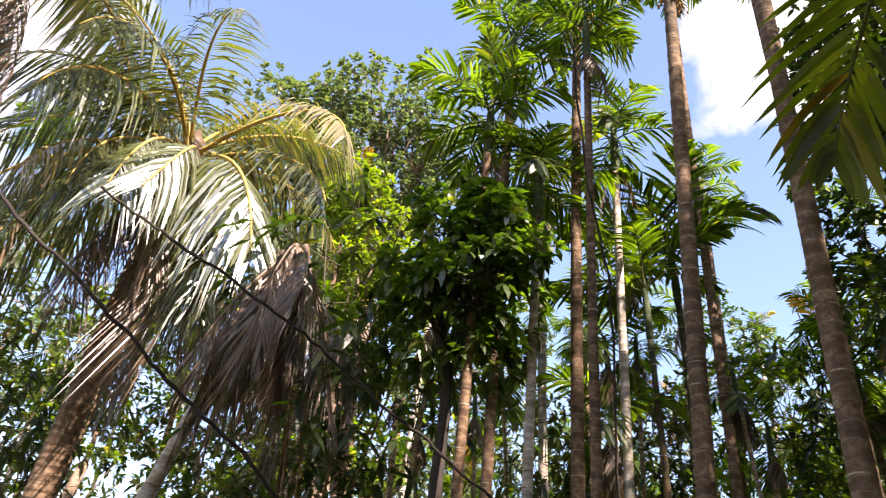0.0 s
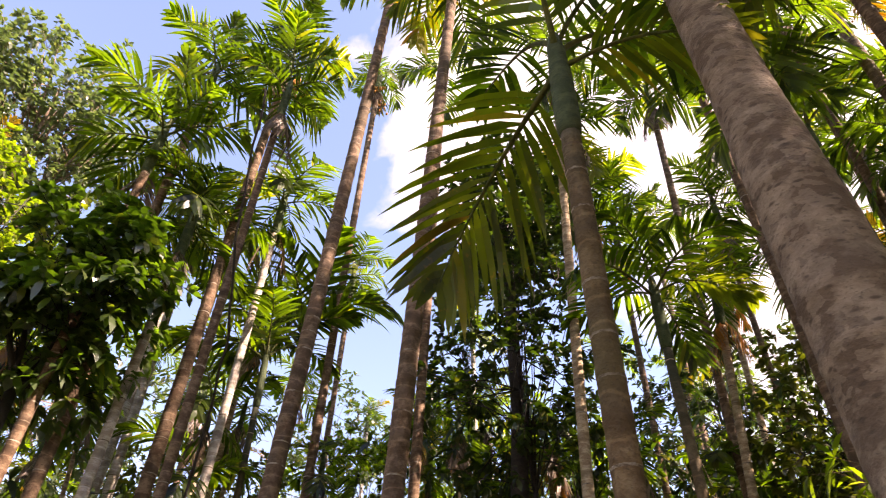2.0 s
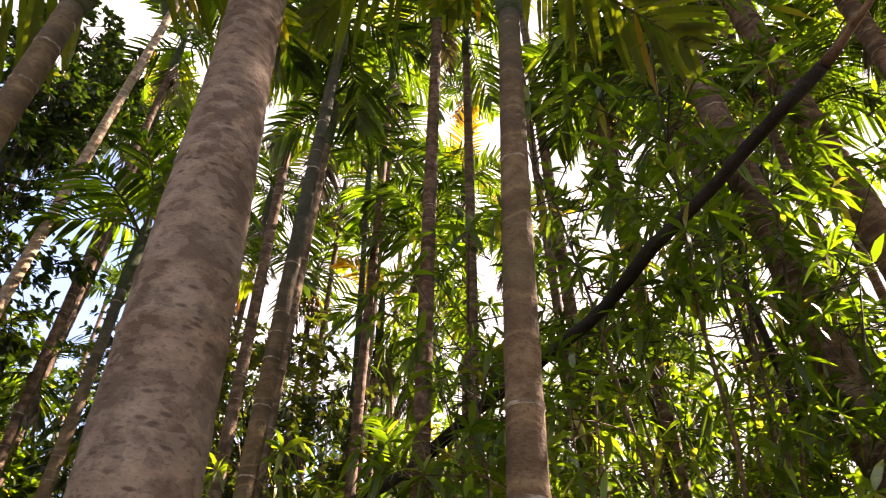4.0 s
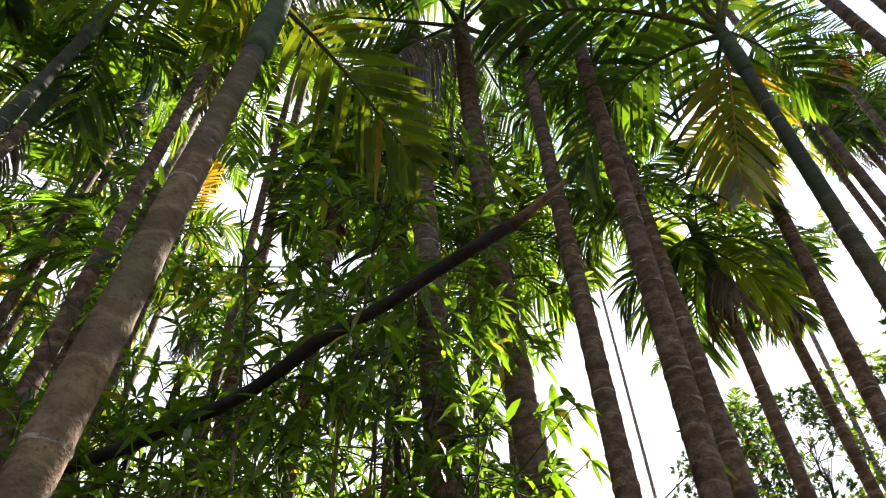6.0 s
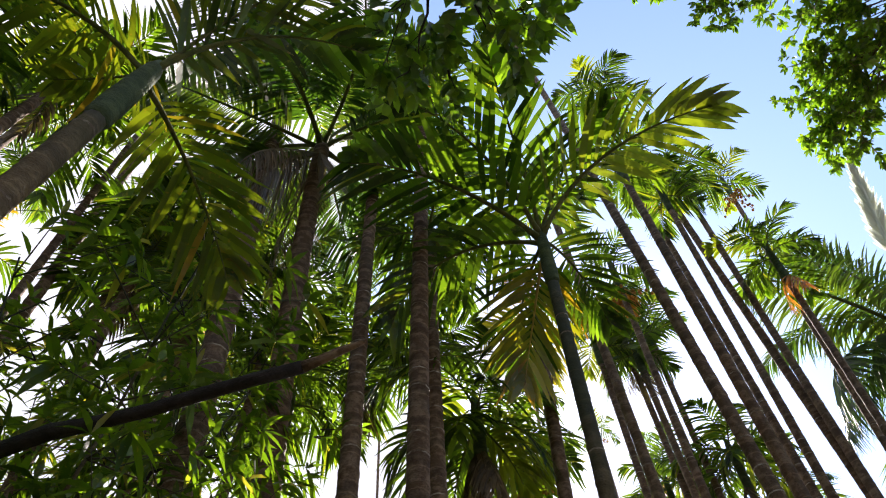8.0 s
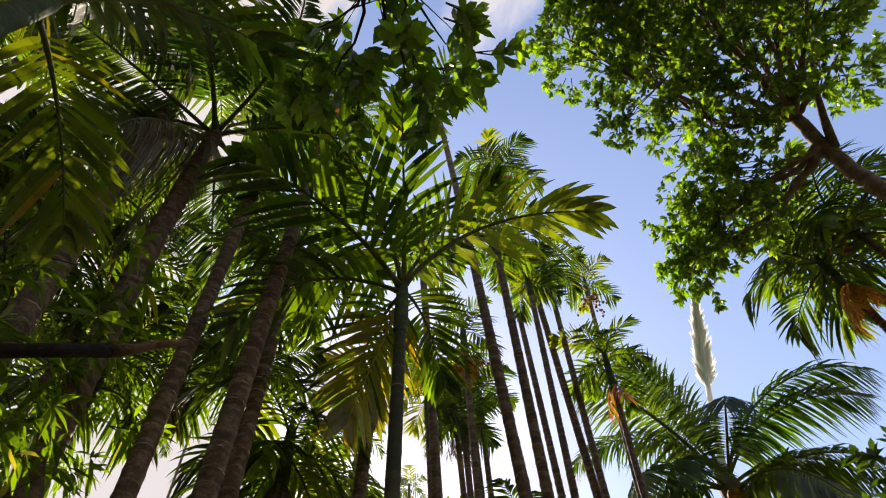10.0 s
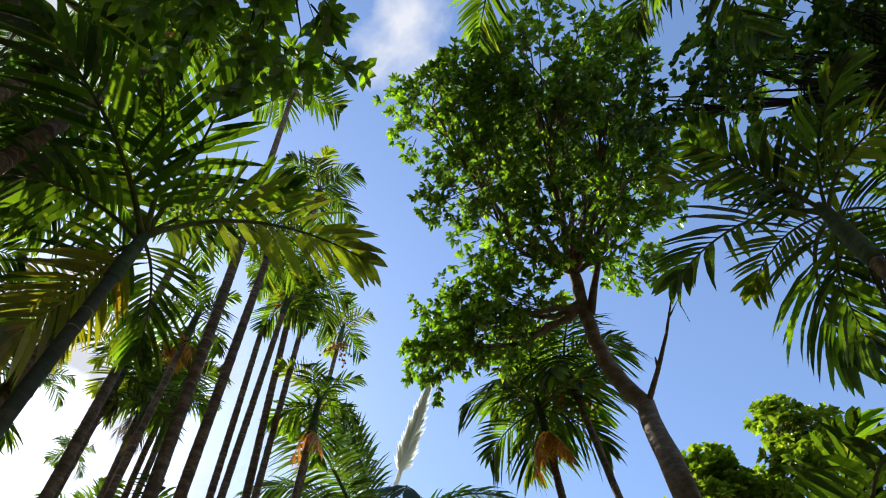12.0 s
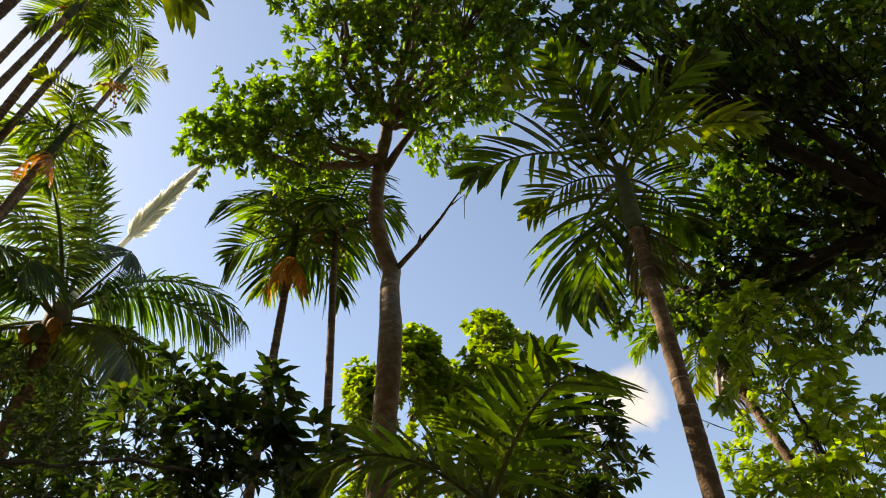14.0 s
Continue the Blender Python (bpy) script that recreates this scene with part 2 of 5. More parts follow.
def cloud_material(name, cover, scale, glow, soft=0.13):
    """A far cloud bank: bright white where it is dense, clear sky where it is not."""
    m, nt, out = material(name)
    coord = nt.nodes.new("ShaderNodeTexCoord")
    puffs = node(nt, "ShaderNodeTexNoise", Scale=scale, Detail=7.0, Roughness=0.55, Distortion=0.3)
    nt.links.new(coord.outputs["Object"], puffs.inputs["Vector"])
    att = nt.nodes.new("ShaderNodeAttribute")
    att.attribute_name = "thick"
    add = nt.nodes.new("ShaderNodeMath")
    add.operation = "ADD"
    nt.links.new(puffs.outputs["Fac"], add.inputs[0])
    nt.links.new(att.outputs["Fac"], add.inputs[1])
    mask = ramp(nt, add.outputs[0], [(cover, (0, 0, 0)), (min(cover + soft, 1.0), (1, 1, 1))])
    glowing = node(nt, "ShaderNodeEmission", Strength=glow)
    glowing.inputs["Color"].default_value = (0.94, 0.98, 1.04, 1)
    clear, mix = nt.nodes.new("ShaderNodeBsdfTransparent"), nt.nodes.new("ShaderNodeMixShader")
    nt.links.new(mask, mix.inputs[0])
    nt.links.new(clear.outputs[0], mix.inputs[1])
    nt.links.new(glowing.outputs[0], mix.inputs[2])
    nt.links.new(mix.outputs[0], out.inputs["Surface"])
    return m


# ---- mesh helpers ----
def mesh_ob(name, verts, faces, mats, slots=None, parent=None, label="", smooth=True):
    me = bpy.data.meshes.new(name)
    me.from_pydata([tuple(map(float, v)) for v in verts] if not isinstance(verts, np.ndarray) else verts.tolist(), [], faces)
    for mat in mats if isinstance(mats, (list, tuple)) else [mats]:
        me.materials.append(mat)
    if slots is not None:
        me.polygons.foreach_set("material_index", np.asarray(slots, dtype=np.int32))
    if smooth:
        me.polygons.foreach_set("use_smooth", np.ones(len(faces), dtype=bool))
    ob = new(name, me)
    if parent is not None:
        ob.parent = parent
    if label:
        tagged(ob, label)
    return ob


def mesh_part(name, data, parent, m=None, label=""):
    """An object of its own on shared mesh data; a frond given as two meshes gets its midrib as a part."""
    if isinstance(data, tuple):
        ob = mesh_part(name, data[0], parent, m, label)
        mesh_part("midrib", data[1], ob)
        return ob
    ob = new(name, data)
    ob.parent = parent
    if m is not None:
        ob.matrix_basis = m
    if label:
        tagged(ob, label)
    return ob


def tube(points, radii, sides=8, wobble=0.0, rng=None, cap=True):
    """Verts and faces of a tapered tube along points."""
    pts = [Vector(p) for p in points]
    verts, faces = [], []
    side = Vector((1, 0, 0))
    for i, p in enumerate(pts):
        d = (pts[min(i + 1, len(pts) - 1)] - pts[max(i - 1, 0)])
        d = d.normalized() if d.length > 1e-9 else Vector((0, 0, 1))
        side = side - d * side.dot(d)
        if side.length < 1e-3:
            side = d.orthogonal()
        side.normalize()
        other = d.cross(side)
        for k in range(sides):
            a = 2 * math.pi * k / sides
            r = radii[i] * (1 + (rng.uniform(-wobble, wobble) if wobble else 0))
            verts.append(p + side * (r * math.cos(a)) + other * (r * math.sin(a)))
    for i in range(len(pts) - 1):
        for k in range(sides):
            a, b = i * sides + k, i * sides + (k + 1) % sides
            faces.append((a, b, b + sides, a + sides))
    if cap:
        n = len(pts)
        faces.append(tuple(range((n - 1) * sides, n * sides)))
        faces.append(tuple(reversed(range(sides))))
    return verts, faces


def bent(a, b, sag, n, rng, jitter=0.0):
    """Points from a to b with a bow by the vector sag and some wandering."""
    a, b, sag = Vector(a), Vector(b), Vector(sag)
    pts = []
    for i in range(n + 1):
        s = i / n
        p = a.lerp(b, s) + sag * (4 * s * (1 - s))
        if jitter and 0 < i < n:
            p += Vector((rng.uniform(-1, 1), rng.uniform(-1, 1), rng.uniform(-1, 1))) * jitter
        pts.append(p)
    return pts


class Pile:
    """Gathers verts and faces of several pieces for one mesh."""

    def __init__(self):
        self.verts, self.faces, self.slots = [], [], []

    def add(self, verts, faces, slot=0):
        n = len(self.verts)
        self.verts += verts
        self.faces += [tuple(n + i for i in f) for f in faces]
        self.slots += [slot] * len(faces)

    def part(self, name, mats, parent=None, label="", smooth=True):
        return mesh_ob(name, self.verts, self.faces, mats, self.slots, parent, label, smooth)


def blades(spots, ways, norms, lengths, widths, droop, profile):
    """Many leaves at once. profile: rows of (place along, half width); the leaf ends in a point. Returns verts and faces."""
    spots, ways, norms = (np.asarray(v, float) for v in (spots, ways, norms))
    lengths, widths = np.asarray(lengths, float), np.asarray(widths, float)
    ways = ways / (np.linalg.norm(ways, axis=1)[:, None] + 1e-9)
    side = np.cross(norms, ways)
    side /= np.linalg.norm(side, axis=1)[:, None] + 1e-9
    norms = np.cross(ways, side)
    droop = np.broadcast_to(np.asarray(droop, float), lengths.shape)
    rows = []
    for s, w in profile:
        mid = spots + ways * (lengths * s)[:, None] + np.array([0, 0, -1.0]) * (droop * lengths * s * s)[:, None]
        if w > 0:
            fold = norms * (widths * w * 0.35)[:, None]
            rows += [mid - side * (widths * w)[:, None] + fold, mid + side * (widths * w)[:, None] + fold]
        else:
            rows += [mid]
    per = len(rows)
    verts = np.stack(rows, 1).reshape(-1, 3)
    face, i = [], 0
    for a, b in zip(profile, profile[1:]):
        na, nb = (2 if a[1] > 0 else 1), (2 if b[1] > 0 else 1)
        if na == 2 and nb == 2:
            face.append((i, i + 1, i + 3, i + 2))
        elif na == 1:
            face.append((i, i + 2, i + 1))
        else:
            face.append((i, i + 1, i + 2))
        i += na
    faces = [tuple(k * per + j for j in f) for k in range(len(lengths)) for f in face]
    return verts, faces


BROAD = [(0.0, 0.0), (0.3, 0.85), (0.65, 1.0), (1.0, 0.0)]
LANCE = [(0.0, 0.12), (0.3, 1.0), (0.65, 0.8), (1.0, 0.0)]
STRAP = [(0.0, 0.3), (0.25, 1.0), (0.6, 0.9), (0.85, 0.5), (1.0, 0.0)]


# ---- large structure: ground and clouds ----
def ground():
    n, reach = 60, 1500.0
    verts, faces = [], []
    for i in range(n + 1):
        for j in range(n + 1):
            u, v = 2 * i / n - 1, 2 * j / n - 1
            x, y = reach * u * abs(u) ** 2, reach * v * abs(v) ** 2
            z = 0.12 * noise.noise(Vector((x * 0.25, y * 0.25, 0))) - 0.08 if max(abs(x), abs(y)) < 60 else -0.1
            verts.append((x, y, z))
    for i in range(n):
        for j in range(n):
            a = i * (n + 1) + j
            faces.append((a, a + n + 1, a + n + 2, a + 1))
    ob = mesh_ob("ground", verts, faces, ground_material())
    tagged(ob, "forest floor of dark soil and dry leaf litter", "ground", kind="structure")


def cloud(az0, az1, el0, el1, mat, bias=0.0, edge=0.25):
    """A bank of cloud on a far shell, thinning out towards its rim."""
    n, k, far = 84, 56, 1200.0
    verts, faces, thick = [], [], []
    for i in range(n + 1):
        for j in range(k + 1):
            u, v = i / n, j / k
            az, el = radians(az0 + (az1 - az0) * u), radians(el0 + (el1 - el0) * v)
            verts.append((far * math.sin(az) * math.cos(el), far * math.cos(az) * math.cos(el), far * math.sin(el)))
            rim = min(u, 1 - u, v, 1 - v) / edge
            apart = Vector(verts[-1]).angle(TO_SUN)
            thick.append(bias - 0.5 * (1 - min(rim, 1.0)) - 1.6 * max(0.0, 1 - apart / radians(5.0)))
    for i in range(n):
        for j in range(k):
            a = i * (k + 1) + j
            faces.append((a, a + 1, a + k + 2, a + k + 1))
    ob = mesh_ob("cloud", verts, faces, mat)
    at = ob.data.attributes.new("thick", "FLOAT", "POINT")
    at.data.foreach_set("value", thick)
    tagged(ob, "bright white cumulus cloud bank in a blue sky", "cloud", kind="structure")


ground()
BANK = cloud_material("cloud_bank", 0.36, 0.0042, 0.36)
PUFF = cloud_material("cloud_puff", 0.38, 0.008, 0.41, 0.3)
cloud(10, 138, 38, 88, BANK, 0.22, 0.3)
# the low bank's glow also stands in for white glare around the sun
cloud(46, 168, -4, 56, BANK, 0.22, 0.28)
cloud(-84, -34, 20, 56, PUFF, 0.24, 0.3)
cloud(160, 214, 72, 87, PUFF, 0.15, 0.45)
cloud(225, 239, 29, 37, PUFF, 0.14, 0.45)


# ---- palms ----
def frond_mesh(name, rng, rise, droop, length, pairs, leaflet, width, hang, mats, sweep=38.0, stalk=0.16, thick=0.018, bare=0.12, yaw=0.0, profile=STRAP, lift=25.0, tatter=0.0, fused=0, split=False):
    """A pinnate frond from the origin along +x: it rises at an angle and bends over; leaflets on both sides."""
    n = 14
    pts, tang, p = [], [], Vector((0, 0, 0))
    turn = 0.0
    for i in range(n + 1):
        s = i / n
        a = radians(rise - droop * s ** 1.25)
        turn = radians(yaw * s * s)
        t = Vector((math.cos(a) * math.cos(turn), math.cos(a) * math.sin(turn), math.sin(a)))
        pts.append(p.copy())
        tang.append(t)
        p = p + t * (length / n)
    pile = Pile()
    radii = [thick * (1.9 if i == 0 else 1.25 - 1.05 * i / n) for i in range(n + 1)]
    pile.add(*tube(pts, radii, 6), 1)
    spots, ways, norms, lens, wids, hangs = [], [], [], [], [], []
    for k in range(pairs):
        s = bare + (1 - bare) * (k + 0.5) / pairs
        f = min(s * n, n - 1e-6)
        i = int(f)
        c, t = pts[i].lerp(pts[i + 1], f - i), tang[i].lerp(tang[i + 1], f - i)
        up = t.cross(Vector((0, 0, 1)).cross(t)).normalized() if abs(t.z) < 0.99 else Vector((-1, 0, 0))
        out = t.cross(up).normalized()
        u = (s - bare) / (1 - bare)
        size = leaflet * (0.55 + 0.65 * math.sin(math.pi * min(1.0, u * 0.85 + 0.2))) * (1.0 if u < 0.85 else 1.0 - 1.8 * (u - 0.85))
        forward = radians(sweep - 12 + 34 * u)
        for flank in (-1, 1):
            if rng.random() < tatter:
                continue
            fw, lf = forward + rng.uniform(-0.12, 0.12), radians(lift + rng.uniform(-9, 9))
            w = out * (flank * math.cos(fw) * math.cos(lf)) + t * math.sin(fw) + up * (math.cos(fw) * math.sin(lf))
            spots.append(c)
            ways.append(w)
            norms.append(up + out * (flank * rng.uniform(-0.3, 0.3)) + t * rng.uniform(-0.4, 0.4))
            lens.append(size * rng.uniform(0.86, 1.1))
            wids.append(width * rng.uniform(0.75, 1.2) * (1.0 if u < 0.8 else 1.5 if fused else 0.8))
            hangs.append(hang * rng.uniform(0.6, 1.4))
    v, f = blades(spots, ways, norms, lens, wids, hangs, profile)
    if split:
        rib = bpy.data.meshes.new(name + "_midrib")
        rib.from_pydata([tuple(q) for q in pile.verts], [], pile.faces)
        rib.materials.append(mats[1])
        rib.polygons.foreach_set("use_smooth", [True] * len(pile.faces))
        leaf = bpy.data.meshes.new(name)
        leaf.from_pydata(v.tolist(), [], f)
        leaf.materials.append(mats[0])
        return leaf, rib
    pile.add([tuple(q) for q in v], f, 0)
    me = bpy.data.meshes.new(name)
    me.from_pydata([tuple(q) for q in pile.verts], [], pile.faces)
    for mat in mats:
        me.materials.append(mat)
    me.polygons.foreach_set("material_index", pile.slots)
    me.polygons.foreach_set("use_smooth", [s == 1 for s in pile.slots])
    return me


FR = random.Random(11)


def areca_set(mats, tag, pairs=20, leaflet=0.34, wide=0.0185, split=False):
    """Frond meshes from upright to hanging, for a crown one metre in frond length."""
    rows = ((78, 45, 0), (66, 70, 12), (55, 85, -12), (42, 95, 10), (30, 100, -14), (12, 95, 8), (-12, 75, -8), (-40, 48, 6))
    return [frond_mesh(f"{tag}_{i}", FR, rise, droop, 1.0, pairs, leaflet, wide, 0.25 + 0.04 * i, mats, yaw=yaw, thick=0.011, fused=1, lift=22 - 3 * i, tatter=0.04, split=split) for i, (rise, droop, yaw) in enumerate(rows)]


ARECA_FRONDS = areca_set((ARECA, STALK), "areca_frond", split=True)
COMPACT_FRONDS = areca_set((ARECA, STALK), "compact_frond", 17, 0.40, 0.022)
OLD_FRONDS = areca_set((ARECA_OLD, STALK), "olive_frond", 25, 0.33, 0.0155, split=True)
YELLOW_FRONDS = areca_set((ARECA_YELLOW, STALK_YELLOW), "yellow_frond", split=True)
BRUSH_FRONDS = [frond_mesh(f"brush_frond_{i}", FR, rise, droop, 1.0, 20, 0.46, 0.021, 0.55, (ARECA, STALK), yaw=yaw, thick=0.013, fused=1, lift=8, tatter=0.03, split=True) for i, (rise, droop, yaw) in enumerate(((76, 50, 6), (60, 75, -10), (45, 85, 10), (30, 85, -10), (12, 80, 8), (-5, 70, -8), (-25, 60, 6), (-48, 40, -6)))]
DEAD_FROND = frond_mesh("dead_frond", FR, -55, 35, 1.0, 22, 0.3, 0.02, 0.8, (DEAD, STALK_YELLOW), lift=-20, thick=0.012, tatter=0.1)
STRAND = frond_mesh("dry_strand", FR, -66, 22, 1.0, 34, 0.16, 0.007, 0.9, (DRY, DRY), sweep=52, thick=0.012, lift=-30, tatter=0.25)
DRY_FROND = frond_mesh("dry_frond", FR, -60, 30, 1.0, 24, 0.32, 0.016, 0.9, (DRY, DRY), lift=-25, thick=0.012, tatter=0.15)


def trunk_mesh(points, r0, r1, step, mat, rng, name="trunk", parent=None, sides=14, flare=1.35, proud=0.06, label="", shape=None):
    """A ringed palm trunk along points: scars stand proud of the internodes."""
    path = [Vector(p) for p in points]
    lengths = [(b - a).length for a, b in zip(path, path[1:])]
    total = sum(lengths)
    pts, radii, s, odd = [], [], 0.0, 0
    marks = []
    while s < total:
        marks += [(s, 1.0), (s + 0.009, 1 + proud), (s + 0.04, 1.0)]
        s += step * rng.uniform(0.75, 1.25)
    marks = [m for m in marks if m[0] < total - 0.01] + [(total, 1.0)]
    for s, k in marks:
        rest, i = s, 0
        while i < len(lengths) - 1 and rest > lengths[i]:
            rest -= lengths[i]
            i += 1
        pts.append(path[i].lerp(path[i + 1], rest / lengths[i]))
        u = s / total
        wide = r0 + (r1 - r0) * u if shape is None else float(np.interp(s, *zip(*shape)))
        radii.append(wide * k * (1 + (flare - 1) * max(0.0, 1 - s / 0.6) ** 2) * rng.uniform(0.985, 1.015))
    v, f = tube(pts, radii, sides)
    worn = [rng.random() < 0.5 for i in range(len(pts))]
    slots = [1 if proud > 0.05 and i % 3 == 0 and not worn[i] else 0 for i in range(len(pts) - 1) for k in range(sides)] + [0, 0]
    return mesh_ob(name, v, f, [mat, SCAR], slots, parent, label)


def areca(base, crown, r, seed, fronds=9, size=1.3, mat=None, nuts="", dead=0, dry=0, yellow=0, picks=(), label="", bow=0.04, shaft=0.75, step=0.19, low=0, high=6, sides=10, loose=False, brush=False, olive=False):
    """A slender areca palm: ringed trunk, green crownshaft, fronds, and what hangs below them."""
    rng = random.Random(seed)
    size *= 1.0 if loose or picks else 0.78
    root = new("areca_palm")
    root.location = (base[0], base[1], -0.12)
    top = Vector((crown[0] - base[0], crown[1] - base[1], crown[2] + 0.12))
    bend = Vector((rng.uniform(-bow, bow), rng.uniform(-bow, bow), 0))
    foot = top - top.normalized() * shaft
    trunk_mesh(bent((0, 0, 0), foot, bend, 8, rng), r * 1.08, r * 0.85, step, mat or BARK, rng, parent=root, sides=sides)
    axis = top.normalized()
    pts = [foot + axis * (shaft * s) for s in (0, 0.06, 0.25, 0.6, 0.9, 1.06)]
    v, f = tube(pts, [r * 0.86, r * 1.08, r * 1.12, r * 1.02, r * 0.85, r * 0.5], 12)
    mesh_ob("crownshaft", v, f, SHAFT, parent=root, label="smooth green crownshaft")
    start = rng.uniform(0, 360)
    rows = [(start + k * 137.5 + rng.uniform(-14, 14), int(round(low + (high - low) * (k + 0.5) / fronds + rng.uniform(-0.6, 0.6))), size * rng.uniform(0.85, 1.15)) for k in range(fronds)]
    rows += list(picks)
    for k, (az, kind, long) in enumerate(rows):
        kind = max(0, min(7, kind))
        data = (YELLOW_FRONDS if k < yellow else OLD_FRONDS if olive and k >= fronds else BRUSH_FRONDS if brush else ARECA_FRONDS if loose or picks else COMPACT_FRONDS)[kind]
        spot = top - axis * (0.02 + 0.045 * kind)
        mesh_part("frond", data, root, Matrix.Translation(spot) @ Euler((radians(rng.uniform(-14, 14)), 0, radians(az))).to_matrix().to_4x4() @ Matrix.Scale(long, 4))
    for k in range(dead):
        mesh_part("dead_frond", DEAD_FROND, root, Matrix.Translation(foot + axis * 0.1) @ pose(0, 0, 0, 0, 0, rng.uniform(0, 360)) @ Matrix.Scale(size * rng.uniform(0.6, 0.8), 4), "orange-brown dead frond hanging down")
    for k in range(dry):
        mesh_part("dry_frond", DRY_FROND, root, Matrix.Translation(foot + axis * 0.15) @ pose(0, 0, 0, 0, 0, rng.uniform(0, 360)) @ Matrix.Scale(size * rng.uniform(0.6, 0.9), 4), "dry grey-brown frond hanging down")
    if nuts:
        pile = Pile()
        for b in range(7):
            a = rng.uniform(0, 6.28)
            tip = foot + Vector((math.cos(a), math.sin(a), 0)) * (r + rng.uniform(0.12, 0.3)) + Vector((0, 0, rng.uniform(-0.3, -0.05)))
            line = bent(foot + Vector((math.cos(a), math.sin(a), 0)) * r * 0.8, tip, (0, 0, 0.05), 5, rng)
            pile.add(*tube(line, [0.008] * 6, 4), 0)
            for k in range(7):
                c = line[2 + k % 4] + Vector((rng.uniform(-1, 1), rng.uniform(-1, 1), rng.uniform(-1.4, 0.4))) * 0.05
                ball = tube([c + Vector((0, 0, z)) for z in (-0.03, -0.018, 0.012, 0.03)], [0.004, 0.02, 0.02, 0.004], 6)
                pile.add(*ball, 1)
        pile.part("areca_fruit", [STALK_YELLOW, NUT], root, "hanging bunch of orange areca nuts" if nuts == "orange" else "hanging fruit cluster")
    if not label:
        stem = "pale sunlit" if mat is BARK_PALE_SUNLIT else "dark olive" if mat is BARK_GREEN else "ringed brown"
        crown_look = ("hanging orange dead fronds" if dead else "hanging nut clusters" if nuts else "yellowing fronds" if yellow else "a dense drooping crown" if brush
                      else "hanging dry fronds" if dry else "a feathery green crown")
        label = f"slender areca palm with {stem} trunk and {crown_look}"
    tagged(root, label, "palm tree", "areca palms in the grove")
    return root


def coconut_set(mats, tag, hang, tatter, wide=0.0062, pairs=58):
    rows = ((84, 55, 10), (68, 95, -10), (52, 110, 12), (34, 112, -12), (14, 100, 10), (-14, 78, -8), (-48, 40, 6))
    return [frond_mesh(f"{tag}_{i}", FR, rise, droop, 1.0, pairs, 0.215, wide, hang + 0.1 * i, mats, sweep=30, thick=0.0095, bare=0.17, yaw=yaw, profile=LANCE, lift=14 - 7 * i, tatter=tatter, split=True) for i, (rise, droop, yaw) in enumerate(rows)]


COCO_FRONDS = coconut_set((COCONUT, STALK_YELLOW), "coconut_frond", 0.55, 0.03)
COCO_BACKLIT = coconut_set((COCONUT_BACKLIT, STALK), "backlit_coconut_frond", 0.42, 0.02, 0.0078, 82)
COCO_DRY = coconut_set((COCONUT_DRY, COCONUT_DRY), "coconut_dry_frond", 0.9, 0.15)
SPEAR = frond_mesh("spear_leaf", FR, 54, 8, 1.0, 90, 0.11, 0.0085, 0.1, (SPEAR_LEAF, SPEAR_LEAF), sweep=68, thick=0.017, bare=0.45, profile=LANCE, lift=8)


